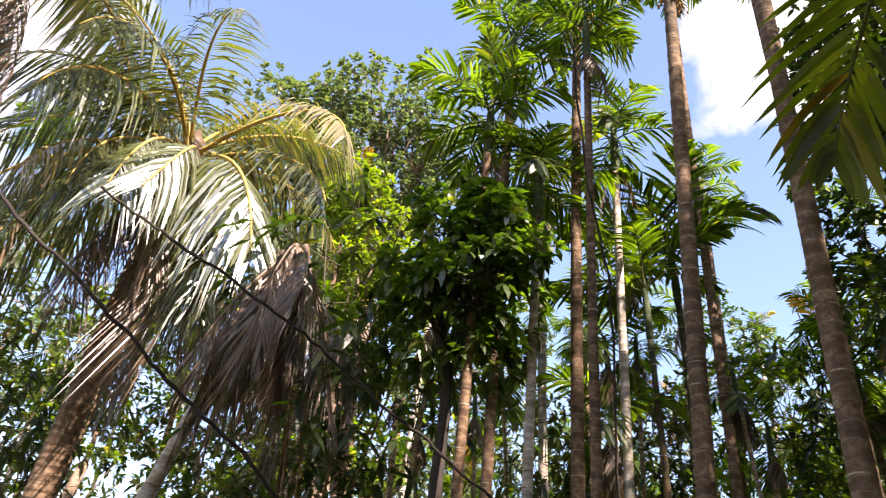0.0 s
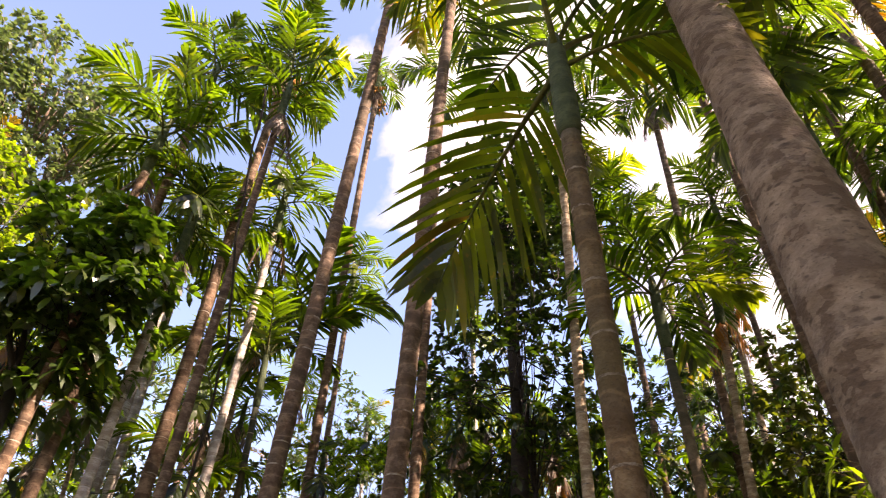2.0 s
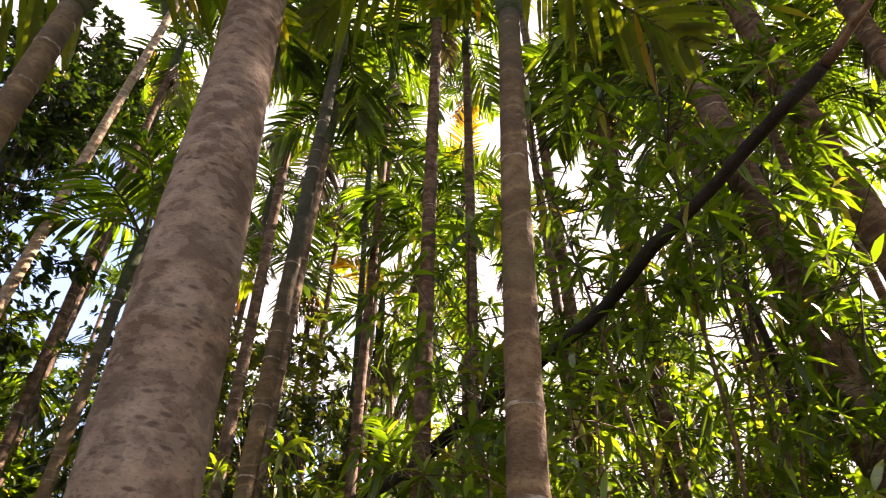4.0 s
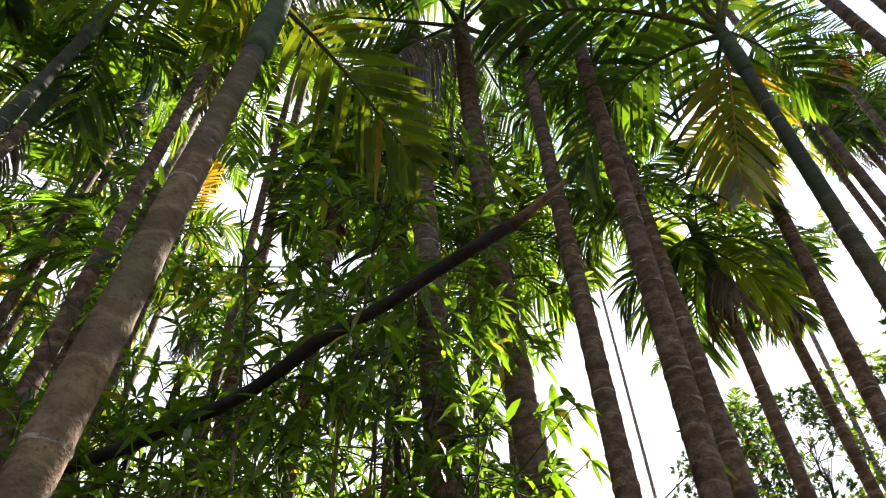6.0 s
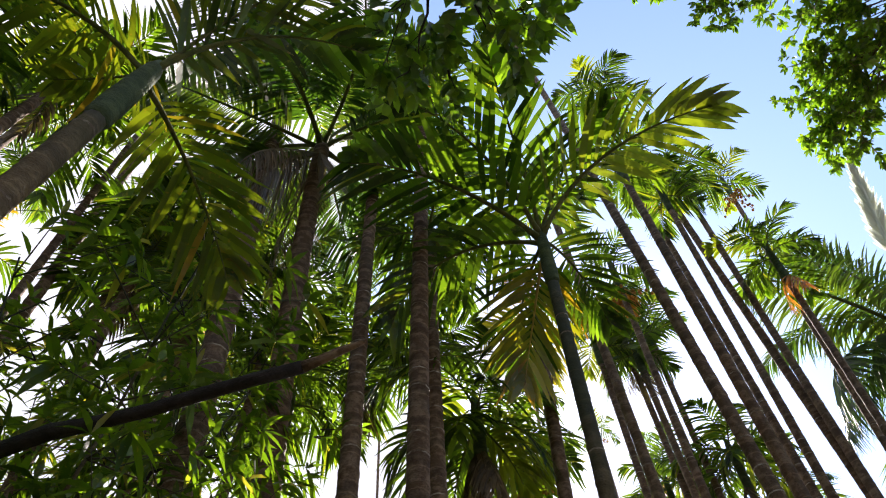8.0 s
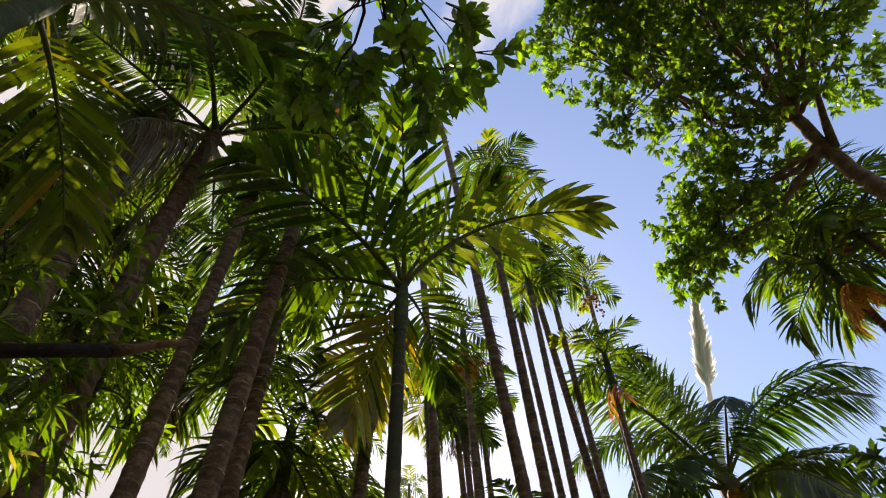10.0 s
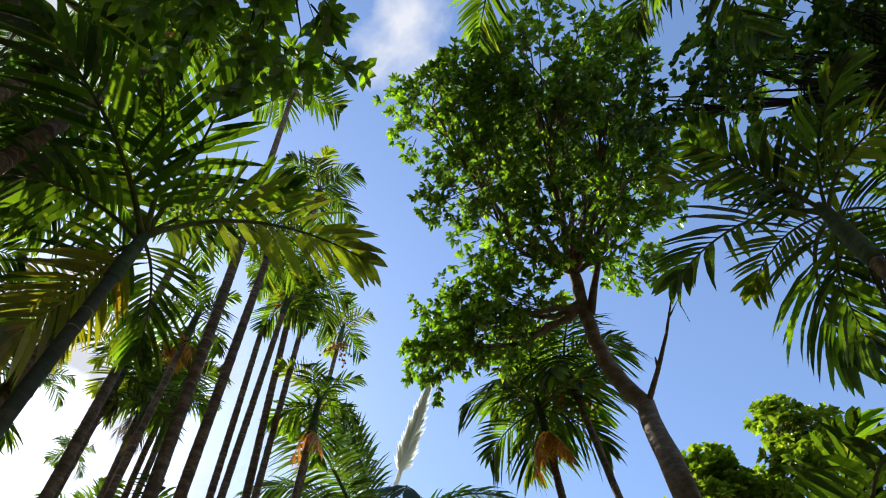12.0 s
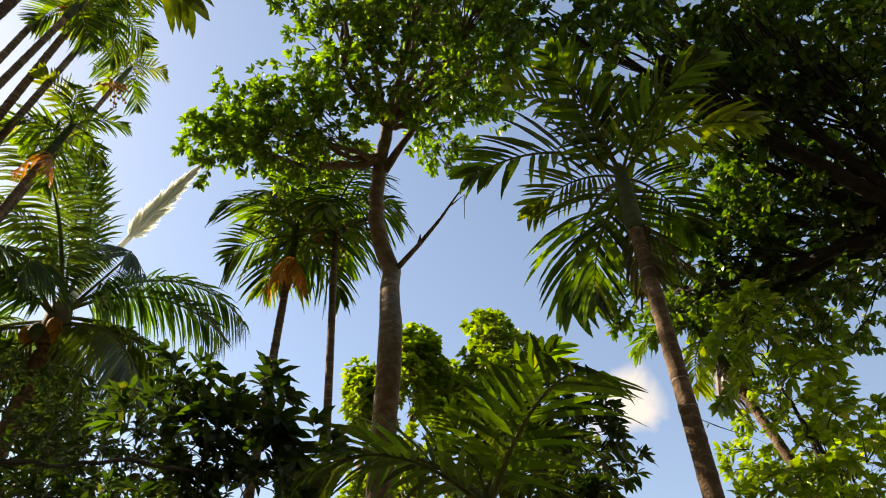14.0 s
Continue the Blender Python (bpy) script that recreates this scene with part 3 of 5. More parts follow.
def coconut(base, crown, r, seed, fronds=14, size=4.0, dry=3, picks=(), nuts=6, low=0, label="", leaves=None, spear=None, dry_size=0.0):
    """A coconut palm with a heavy crown of arching fronds, a fibre sheath and dry fronds below."""
    rng = random.Random(seed)
    root = new("coconut_palm")
    root.location = (base[0], base[1], -0.12)
    top = Vector((crown[0] - base[0], crown[1] - base[1], crown[2] + 0.12))
    trunk_mesh(bent((0, 0, 0), top, (rng.uniform(-0.3, 0.3), rng.uniform(-0.3, 0.3), 0), 10, rng), r * 1.1, r * 0.8, 0.09, BARK, rng, parent=root, proud=0.04)
    if nuts:
        v, f = tube([top + Vector((0, 0, z)) for z in (-0.45, -0.25, 0.1, 0.45, 0.7)], [r, r * 1.3, r * 1.3, r * 0.8, r * 0.2], 12, 0.12, rng)
        mesh_ob("fibre_sheath", v, f, DRY, parent=root, label="brown fibre sheath")
    rows = [(k * 137.5 + rng.uniform(-15, 15) + seed * 40, int(round(low + (5 - low) * (k + 0.5) / fronds + rng.uniform(-0.5, 0.5))), size * rng.uniform(0.85, 1.1), False) for k in range(fronds)]
    rows += [(rng.uniform(0, 360), 6, (dry_size or size) * rng.uniform(0.6, 1.0), True) for k in range(dry)]
    rows += [(*p, False) for p in picks]
    for az, kind, long, old in rows:
        kind = max(0, min(6, kind))
        m = Matrix.Translation(top + Vector((0, 0, 0.35 - 0.09 * kind))) @ Euler((radians(rng.uniform(-18, 18)), radians(rng.uniform(0, 22)) if old else 0.0, radians(az))).to_matrix().to_4x4() @ Matrix.Diagonal((long, long * (0.5 if old else 1.0), long, 1))
        mesh_part("dry_frond" if old else "frond", (COCO_DRY if old else leaves or COCO_FRONDS)[kind], root, m, "dry brown frond hanging down" if old else "")
    if spear:
        mesh_part("spear_leaf", SPEAR, root, Matrix.Translation(top + Vector((0, 0, 0.3))) @ pose(0, 0, 0, 0, 0, spear[0]) @ Matrix.Scale(spear[1], 4), "pale sunlit unopened spear leaf")
    for k in range(nuts):
        a = rng.uniform(0, 6.28)
        c = top + Vector((math.cos(a) * r * 1.9, math.sin(a) * r * 1.9, rng.uniform(-0.5, -0.15)))
        v, f = tube([c + Vector((0, 0, z)) for z in (-0.15, -0.12, -0.04, 0.06, 0.12, 0.14)], [0.02, 0.07, 0.11, 0.1, 0.05, 0.015], 9)
        mesh_ob("coconut", v, f, NUT if k % 2 else SHAFT, parent=root)
    tagged(root, label or "coconut palm with long drooping silvery-green fronds", "palm tree", "coconut palms in the grove")
    return root


def spin(rng, v, angle):
    """v turned about a random axis across it."""
    axis = v.cross(Vector((rng.uniform(-1, 1), rng.uniform(-1, 1), rng.uniform(-1, 1))))
    return Matrix.Rotation(angle, 3, axis.normalized() if axis.length > 1e-6 else Vector((1, 0, 0))) @ v


def leaf_mass(twigs, rng, per, length, width, droop, profile, spread=55.0, whorl=7):
    """Leaves on twigs, in whorls at the tips and in ones and twos along them."""
    spots, ways, norms, lens, wids = [], [], [], [], []

    def leaf(c, way, k):
        spots.append(c)
        ways.append(way)
        norms.append(Vector((rng.uniform(-0.5, 0.5), rng.uniform(-0.5, 0.5), 1.0)))
        lens.append(length * k * rng.uniform(0.7, 1.15))
        wids.append(width * k * rng.uniform(0.8, 1.2))

    for a, b in twigs:
        d = (b - a)
        if d.length < 1e-4:
            continue
        d.normalize()
        side = d.orthogonal().normalized()
        for k in range(whorl):
            out = Matrix.Rotation(2 * math.pi * k / whorl + rng.uniform(-0.3, 0.3), 3, d) @ side
            tilt = radians(spread + rng.uniform(-18, 18))
            leaf(b, d * math.cos(tilt) + out * math.sin(tilt) + Vector((0, 0, -0.1)), 1.0)
        for k in range(per):
            s = rng.uniform(0.35, 0.95)
            out = Matrix.Rotation(rng.uniform(0, 6.28), 3, d) @ side
            leaf(a.lerp(b, s), d * 0.6 + out * 0.8 + Vector((0, 0, -0.15)), 0.9)
    return blades(spots, ways, norms, lens, wids, droop, profile)


def broad_tree(name, base, spine, radii, lobes, seed, leaf_mat, bark, leaf=0.15, leaf_w=0.03, twig=0.45, per=3, whorl=7, droop=0.15, label="", category="tree", extra=(), profile=BROAD, group=""):
    """A broad-leaved tree. spine: the trunk's places; lobes: (start on the spine, centre, radii, shoots) of the parts of its crown."""
    rng = random.Random(seed)
    root = new(name)
    o = Vector((base[0], base[1], -0.15))
    root.location = o
    pts = [Vector((0, 0, 0))] + [Vector(p) - o for p in spine]
    fine = []
    for a, b in zip(pts, pts[1:]):
        fine += [a.lerp(b, s / 4) + Vector((rng.uniform(-1, 1), rng.uniform(-1, 1), 0)) * 0.02 for s in range(4)]
    fine.append(pts[-1])
    n = len(fine) - 1
    rs = [radii[0] + (radii[1] - radii[0]) * i / n for i in range(n + 1)]
    rs[0] *= 1.4
    v, f = tube(fine, rs, 14, 0.03, rng)
    mesh_ob("trunk", v, f, bark, parent=root)
    wood, shoots = Pile(), []
    for start, centre, size, count in lobes:
        s = Vector(start) - o
        c = Vector(centre) - o
        line = bent(s, c, (rng.uniform(-0.15, 0.15), rng.uniform(-0.15, 0.15), -0.08 * (c - s).length), 7, rng, 0.04)
        r = radii[1] * 0.7
        v, f = tube(line, [r * (1 - 0.8 * i / 7) for i in range(8)], 8)
        mesh_ob("limb", v, f, bark, parent=root)
        for k in range(count):
            d = Vector((rng.gauss(0, 1), rng.gauss(0, 1), rng.gauss(0, 1))).normalized()
            q = c + Vector((d.x * size[0], d.y * size[1], d.z * size[2])) * rng.uniform(0.35, 1.0) ** 0.6
            q += Vector((noise.noise(q * 1.3), noise.noise(q * 1.3 + Vector((9, 0, 0))), noise.noise(q * 1.3 + Vector((0, 9, 0))))) * 0.35 * min(size)
            a = line[rng.randrange(3, 8)]
            mid = a.lerp(q, 0.55) + Vector((0, 0, 0.08 * (q - a).length))
            if k % 3 == 0:
                wood.add(*tube([a, mid, q], [r * 0.22, r * 0.13, 0.005], 4), 0)
            for j in range(3):
                w = spin(rng, (q - mid).normalized() if (q - mid).length > 1e-5 else Vector((0, 0, 1)), rng.uniform(0.2, 1.0))
                e = q + w * twig * rng.uniform(0.5, 1.1)
                shoots.append((q, e))
                if (k + j) % 2 == 0:
                    wood.add(*tube([q, e], [0.007, 0.003], 3, cap=False), 0)
    for line, r in extra:
        v, f = tube([Vector(p) - o for p in line], [r * (1 - 0.75 * i / (len(line) - 1)) for i in range(len(line))], 8)
        mesh_ob("limb", v, f, bark, parent=root)
    tagged(wood.part("branch_work", [bark], root), kind="stuff")
    v, f = leaf_mass(shoots, rng, per, leaf, leaf_w, droop, profile, whorl=whorl)
    tagged(mesh_ob("crown", v, f, leaf_mat, parent=root, smooth=False), kind="stuff")
    tagged(root, label, category, group)
    return root


def shrub(name, seed, height, stems, reach, leaf, leaf_w, mat, per, whorl, levels, label, droop=0.35, start=0.35):
    """A leafy understorey plant: thin stems with whorls of leaves in several levels."""
    rng = random.Random(seed)
    root = new(name)
    wood, shoots = Pile(), []
    for k in range(stems):
        a = 6.283 * k / stems + rng.uniform(-0.5, 0.5)
        tip = Vector((math.cos(a) * reach * rng.uniform(0.3, 1), math.sin(a) * reach * rng.uniform(0.3, 1), height * rng.uniform(0.75, 1.0)))
        foot = Vector((math.cos(a) * 0.12, math.sin(a) * 0.12, -0.15))
        line = bent(foot, tip, (-math.cos(a) * reach * 0.15, -math.sin(a) * reach * 0.15, 0.0), 9, rng, 0.03)
        wood.add(*tube(line, [0.022 * (1 - 0.75 * i / 9) for i in range(10)], 5), 0)
        for j in range(levels):
            s = start + (1 - start) * (j + 0.5) / levels
            i = min(int(s * 9), 8)
            c = line[i].lerp(line[i + 1], s * 9 - i)
            for q in range(3):
                b = rng.uniform(0, 6.28)
                e = c + Vector((math.cos(b), math.sin(b), rng.uniform(-0.1, 0.6))) * reach * rng.uniform(0.2, 0.55)
                shoots.append((c, e))
                wood.add(*tube([c, e], [0.007, 0.003], 3, cap=False), 0)
    tagged(wood.part("stem", [BARK_GREEN], root), kind="stuff")
    v, f = leaf_mass(shoots, rng, per, leaf, leaf_w, droop, LANCE, spread=72, whorl=whorl)
    tagged(mesh_ob("foliage", v, f, mat, parent=root, smooth=False), kind="stuff")
    tagged(root, label, "shrub", "understorey shrubs")
    return root


# ---- the grove: palms by the path ----
areca((1.19, 6.14), (1.38, 6.08, 10.72), 0.064, 1, 12, 1.2, dry=2, nuts="green")
areca((1.18, 5.40), (1.32, 5.30, 9.00), 0.046, 61, 9, 1.0, dry=3)
areca((1.57, 4.55), (2.14, 4.32, 11.27), 0.068, 2, 10, 1.35, yellow=3)
areca((2.86, 6.87), (3.06, 6.75, 12.51), 0.055, 3, 9, 0.8, dry=4, nuts="orange", low=2)
areca((2.01, 3.45), (2.52, 3.40, 10.13), 0.066, 4, 9, 1.3, yellow=4, low=2)
areca((3.45, 5.67), (3.68, 5.55, 11.74), 0.056, 6, 8, 1.0)
areca((4.26, 4.19), (4.51, 3.88, 10.74), 0.052, 66, 8, 1.0, mat=BARK_TAN, dry=2)
areca((1.93, 1.37), (1.84, 1.34, 4.97), 0.054, 5, 4, 1.2, mat=BARK_GREEN, low=0, high=2, picks=((80, 5, 1.45), (-60, 5, 1.0)), bow=0.03, olive=True)
areca((7.48, 1.34), (7.39, 1.37, 14.62), 0.078, 10, 11, 1.3, dry=3)
areca((10.00, 1.12), (9.96, 1.34, 14.30), 0.06, 16, 10, 1.2, dry=3, nuts="green")
areca((2.25, -0.25), (2.37, -0.33, 5.15), 0.052, 18, 1, 1.2, mat=BARK_GREEN, high=3, olive=True, picks=((310, 4, 1.15), (40, 1, 1.1), (75, 3, 1.2), (200, 1, 1.1)), yellow=0, bow=0.02)
areca((5.43, -0.50), (5.37, -0.07, 11.00), 0.043, 20, 9, 0.95, dry=1)
areca((5.90, -0.59), (5.80, -0.17, 12.10), 0.062, 19, 9, 1.05, dry=2, nuts="green")
areca((4.17, 1.46), (4.16, 1.41, 8.00), 0.058, 21, 10, 1.2, mat=BARK_GREEN)
areca((5.31, 2.33), (5.23, 2.45, 9.50), 0.055, 22, 9, 1.1, dry=1)
areca((4.58, 0.54), (4.55, 0.59, 8.87), 0.058, 17, 10, 1.15, dry=1)
areca((7.67, 2.15), (7.49, 2.35, 9.40), 0.045, 15, 8, 1.5, mat=BARK_GREEN, low=0, high=3, loose=True)
areca((6.47, 4.16), (6.62, 3.94, 11.50), 0.055, 13, 11, 1.2, dry=3)
areca((6.02, 4.08), (6.31, 3.63, 7.05), 0.052, 14, 9, 0.95, mat=BARK_TAN, dead=3, dry=1)
areca((8.67, 5.10), (8.74, 4.99, 9.25), 0.055, 67, 9, 1.0, mat=BARK_TAN, dead=1, dry=2)
areca((0.96, 8.54), (1.15, 8.50, 9.13), 0.063, 7, 9, 1.05, dry=3, mat=BARK_PALE_SUNLIT)
areca((1.25, 7.87), (1.08, 7.88, 8.95), 0.058, 8, 9, 1.05, dry=2, mat=BARK_PALE_SUNLIT)
areca((4.14, 9.91), (4.31, 9.81, 10.54), 0.055, 9, 11, 1.15, dry=1)
areca((0.14, 5.83), (0.24, 5.73, 7.80), 0.05, 80, 11, 1.25, dry=1)
areca((1.66, 6.44), (1.86, 6.44, 8.30), 0.05, 81, 10, 1.1, dry=3, mat=BARK_PALE_SUNLIT)
areca((0.75, 6.10), (0.85, 6.00, 7.11), 0.05, 82, 10, 1.05, dry=2, mat=BARK_PALE_SUNLIT)
areca((0.39, 6.22), (0.49, 6.12, 9.71), 0.055, 83, 10, 1.2, dry=1)
areca((-2.19, 10.01), (-2.19, 9.91, 10.04), 0.05, 84, 10, 1.0, yellow=2)
areca((2.09, 8.06), (2.29, 8.06, 7.78), 0.045, 85, 8, 0.95, mat=BARK_TAN, dry=3, dead=1)
areca((-0.63, 9.08), (-0.73, 9.08, 6.10), 0.05, 86, 6, 0.8, mat=BARK_TAN, dry=4)
areca((6.58, 1.12), (6.48, 1.12, 7.21), 0.05, 12, 10, 1.1, dry=4, brush=True)
areca((4.57, 3.16), (4.57, 3.16, 5.83), 0.05, 88, 7, 1.05, mat=BARK_GREEN, low=1, high=5, loose=True)
areca((7.21, -1.06), (7.11, -1.06, 10.01), 0.055, 11, 12, 1.2, dry=2, brush=True)
areca((4.86, 1.78), (4.76, 1.68, 7.46), 0.055, 89, 10, 1.1, dry=1)
areca((5.39, 0.43), (5.29, 0.43, 9.27), 0.05, 90, 10, 1.1, yellow=3)
areca((5.48, -0.93), (5.38, -0.93, 8.13), 0.055, 91, 13, 1.05, dry=3, brush=True)
areca((6.31, 1.65), (6.21, 1.65, 10.27), 0.05, 92, 10, 1.1, dry=1)
areca((4.10, -1.93), (4.74, -1.32, 13.00), 0.105, 40, 9, 1.5, nuts="green")
areca((3.82, -2.66), (3.90, -2.54, 13.00), 0.072, 23, 9, 1.4)
areca((3.64, -3.20), (3.73, -3.23, 8.76), 0.07, 24, 12, 1.25, brush=True)
areca((3.74, -4.26), (3.48, -4.52, 8.13), 0.066, 27, 5, 1.0, yellow=5, dry=1, low=4)
areca((2.72, -3.38), (2.38, -3.27, 6.84), 0.052, 30, 0, 1.5, mat=BARK_GREEN, yellow=1, picks=((322, 5, 1.3), (207, 2, 2.0), (70, 3, 1.9), (112, 1, 1.7), (92, 2, 1.8), (30, 4, 1.6), (-30, 4, 1.4), (165, 1, 1.4), (-80, 3, 1.3)), bow=0.03)
areca((1.99, -4.35), (2.29, -4.28, 15.27), 0.05, 31, 9, 1.3, dry=1)
areca((2.63, -6.57), (2.36, -6.65, 12.40), 0.047, 32, 9, 0.85, dead=2)
areca((2.12, -6.76), (2.00, -6.60, 15.70), 0.05, 33, 10, 1.15, brush=True, nuts="green")
areca((2.61, -8.17), (1.42, -8.39, 13.10), 0.044, 34, 9, 0.85, nuts="green")
areca((2.12, -6.68), (1.43, -6.72, 9.00), 0.042, 35, 10, 0.9, dead=2)
areca((2.48, -6.08), (1.98, -6.18, 10.81), 0.045, 36, 9, 0.8, brush=True)
areca((2.25, -6.51), (1.75, -6.61, 11.74), 0.045, 37, 9, 0.85, brush=True, dry=2)
areca((3.18, -5.74), (2.98, -5.79, 9.61), 0.045, 38, 9, 0.8, dead=2, nuts="orange")
areca((3.05, -4.86), (3.05, -4.86, 10.64), 0.05, 39, 9, 0.9)
areca((3.27, -2.58), (2.97, -2.58, 11.24), 0.07, 93, 9, 1.2, dead=1)
areca((4.17, -7.58), (4.07, -7.58, 10.44), 0.05, 28, 10, 0.85, dry=2, brush=True)
areca((4.00, -7.87), (3.90, -7.87, 11.44), 0.05, 29, 9, 0.85, dry=1)
areca((4.23, -6.78), (4.13, -6.78, 9.98), 0.05, 94, 11, 0.9, dry=2)
areca((3.82, -7.79), (3.72, -7.79, 10.71), 0.05, 95, 10, 0.9, dry=2)
areca((4.04, -3.95), (3.99, -3.95, 6.62), 0.055, 64, 11, 1.1, dry=6, low=2, high=7, brush=True)
areca((4.57, -5.14), (4.52, -5.14, 7.26), 0.055, 65, 11, 1.0, dry=6, low=2, high=7, nuts="green", brush=True)
areca((4.46, -3.71), (4.41, -3.71, 7.54), 0.055, 96, 12, 0.95, dry=2, brush=True)
areca((3.85, -7.14), (3.75, -7.14, 9.69), 0.05, 97, 11, 0.9, dry=2)
areca((2.13, -4.74), (1.93, -4.74, 9.75), 0.05, 98, 9, 0.85)
areca((-1.38, -7.07), (-1.48, -7.05, 9.24), 0.055, 42, 12, 1.4, dead=4, brush=True)
areca((-2.12, -6.58), (-1.89, -6.70, 9.69), 0.049, 41, 12, 1.4, brush=True, nuts="green")
areca((-2.25, -3.24), (-2.66, -2.86, 6.31), 0.06, 43, 0, 0.9, dry=2, picks=((284, 1, 1.75), (324, 0, 1.45), (44, 0, 1.33), (144, 2, 1.33), (184, 3, 1.15), (240, 3, 1.75), (292, 2, 1.0), (250, 5, 1.1), (100, 2, 1.2), (10, 1, 1.2), (215, 4, 1.1)))
areca((-5.75, -3.27), (-5.34, -4.29, 7.03), 0.055, 44, 9, 1.0, dry=3)
areca((-2.60, 0.30), (-0.41, -1.11, 7.90), 0.044, 45, 8, 0.95, loose=True)
areca((-3.60, -0.20), (-1.94, -1.15, 7.75), 0.044, 47, 8, 0.95, loose=True)
areca((5.48, -1.62), (5.38, -1.62, 7.84), 0.05, 48, 12, 1.1, dry=2, brush=True)
areca((5.66, -2.86), (5.56, -2.86, 7.39), 0.05, 49, 12, 1.05, dry=2, brush=True)
areca((5.22, -3.40), (5.12, -3.40, 8.14), 0.05, 50, 12, 1.05, dry=3, brush=True)
areca((5.61, -2.42), (5.51, -2.42, 9.23), 0.05, 51, 11, 1.1, dry=2)
areca((3.50, -7.80), (3.40, -7.80, 7.83), 0.05, 52, 12, 1.05, dry=3, brush=True)
areca((4.87, -8.60), (4.77, -8.60, 8.63), 0.05, 53, 11, 1.0, dry=2, brush=True)
areca((3.97, -10.54), (3.87, -10.54, 8.87), 0.05, 54, 11, 1.0, dry=2)
areca((7.65, 2.06), (7.55, 2.06, 11.83), 0.05, 55, 10, 1.3, dry=3)
areca((7.73, 0.92), (7.63, 0.92, 9.18), 0.05, 56, 10, 1.2, dry=2, yellow=2)
areca((9.20, 3.45), (9.10, 3.45, 11.01), 0.05, 57, 10, 1.3, dry=2, yellow=2)
areca((8.14, 2.15), (8.04, 2.15, 7.35), 0.05, 58, 9, 1.2, yellow=4, dry=2)
areca((9.23, 0.48), (9.13, 0.48, 9.31), 0.05, 59, 10, 1.3, dry=2, yellow=2)
areca((5.57, 4.62), (5.47, 4.62, 10.50), 0.05, 60, 10, 1.2, dry=2)
areca((6.60, 5.61), (6.50, 5.61, 10.45), 0.05, 68, 10, 1.2, dry=2, yellow=2)
areca((7.41, -2.23), (7.31, -2.23, 8.49), 0.05, 69, 10, 1.2, dry=2, yellow=2)
areca((6.77, -3.23), (6.67, -3.23, 8.67), 0.05, 70, 10, 1.2, dry=1, yellow=1)
areca((8.47, 4.48), (8.37, 4.48, 10.25), 0.05, 71, 11, 1.3, dry=2)
areca((7.36, 5.71), (7.26, 5.71, 10.19), 0.05, 72, 10, 1.2, dry=2, dead=1)
areca((2.75, 7.12), (2.65, 7.12, 6.87), 0.045, 73, 8, 1.4, mat=BARK_GREEN, low=0, high=3, loose=True)
areca((5.51, 8.52), (5.41, 8.52, 6.48), 0.045, 74, 9, 1.2, dry=3, yellow=3)
areca((2.26, 6.75), (2.16, 6.75, 6.15), 0.04, 75, 7, 1.1, mat=BARK_GREEN, low=0, high=3, loose=True)
areca((-2.36, -4.72), (-2.41, -4.72, 4.37), 0.044, 46, 0, 1.1, mat=BARK_GREEN, picks=((308, 2, 1.9), (344, 3, 1.5), (76, 3, 1.75), (84, 1, 1.3), (152, 1, 1.0), (16, 1, 0.85), (200, 2, 1.1)))

# the broad grey trunk beside the camera
root = new("tree_trunk")
root.location = (2.42, 0.66, -0.12)
rng = random.Random(77)
NEAR_TOP = Vector((-0.71, 0.08, 9.52))
trunk_mesh(bent((0, 0, 0), NEAR_TOP, (0.0, 0.0, 0), 24, rng), 1.0, 1.0, 0.21, BARK_NEAR, rng, parent=root, sides=28, proud=0.02,
           shape=((0.0, 0.175), (2.6, 0.156), (3.1, 0.149), (3.6, 0.132), (4.1, 0.114), (5.0, 0.112), (9.6, 0.09)))
for k in range(8):
    mesh_part("frond", ARECA_FRONDS[(k * 5) % 7], root, Matrix.Translation(NEAR_TOP - Vector((0, 0, 0.03 * k))) @ pose(0, 0, 0, 0, 0, k * 137.5) @ Matrix.Scale(1.8, 4))
tagged(root, "thick mottled grey-brown palm trunk close to the path", "palm tree")

# coconut palms
coconut((-4.60, 8.38), (-4.30, 7.88, 8.42), 0.17, 3, 20, 3.6, dry=12, low=1, picks=((-27, 5, 3.4), (-14, 4, 3.3), (-52, 5, 3.2), (-75, 5, 3.3), (-98, 5, 3.0), (-40, 6, 3.1), (-125, 5, 3.2)))
coconut((-6.30, 5.51), (-5.90, 4.91, 9.92), 0.16, 9, 16, 3.8, dry=4)
coconut((5.0, -3.2), (4.25, -1.95, 10.0), 0.12, 5, 13, 2.6, dry=4, nuts=0, low=1, leaves=COCO_BACKLIT)
coconut((1.04, -11.03), (0.84, -10.63, 9.24), 0.15, 7, 13, 2.8, dry=1, low=3, leaves=COCO_BACKLIT, picks=((164, 2, 3.25), (92, 0, 2.7), (24, 0, 3.4), (200, 3, 2.42), (64, 2, 3.6), (4, 1, 2.97), (172, 2, 2.97)), spear=(122, 3.2), label="coconut palm with arching fronds of backlit dark green")

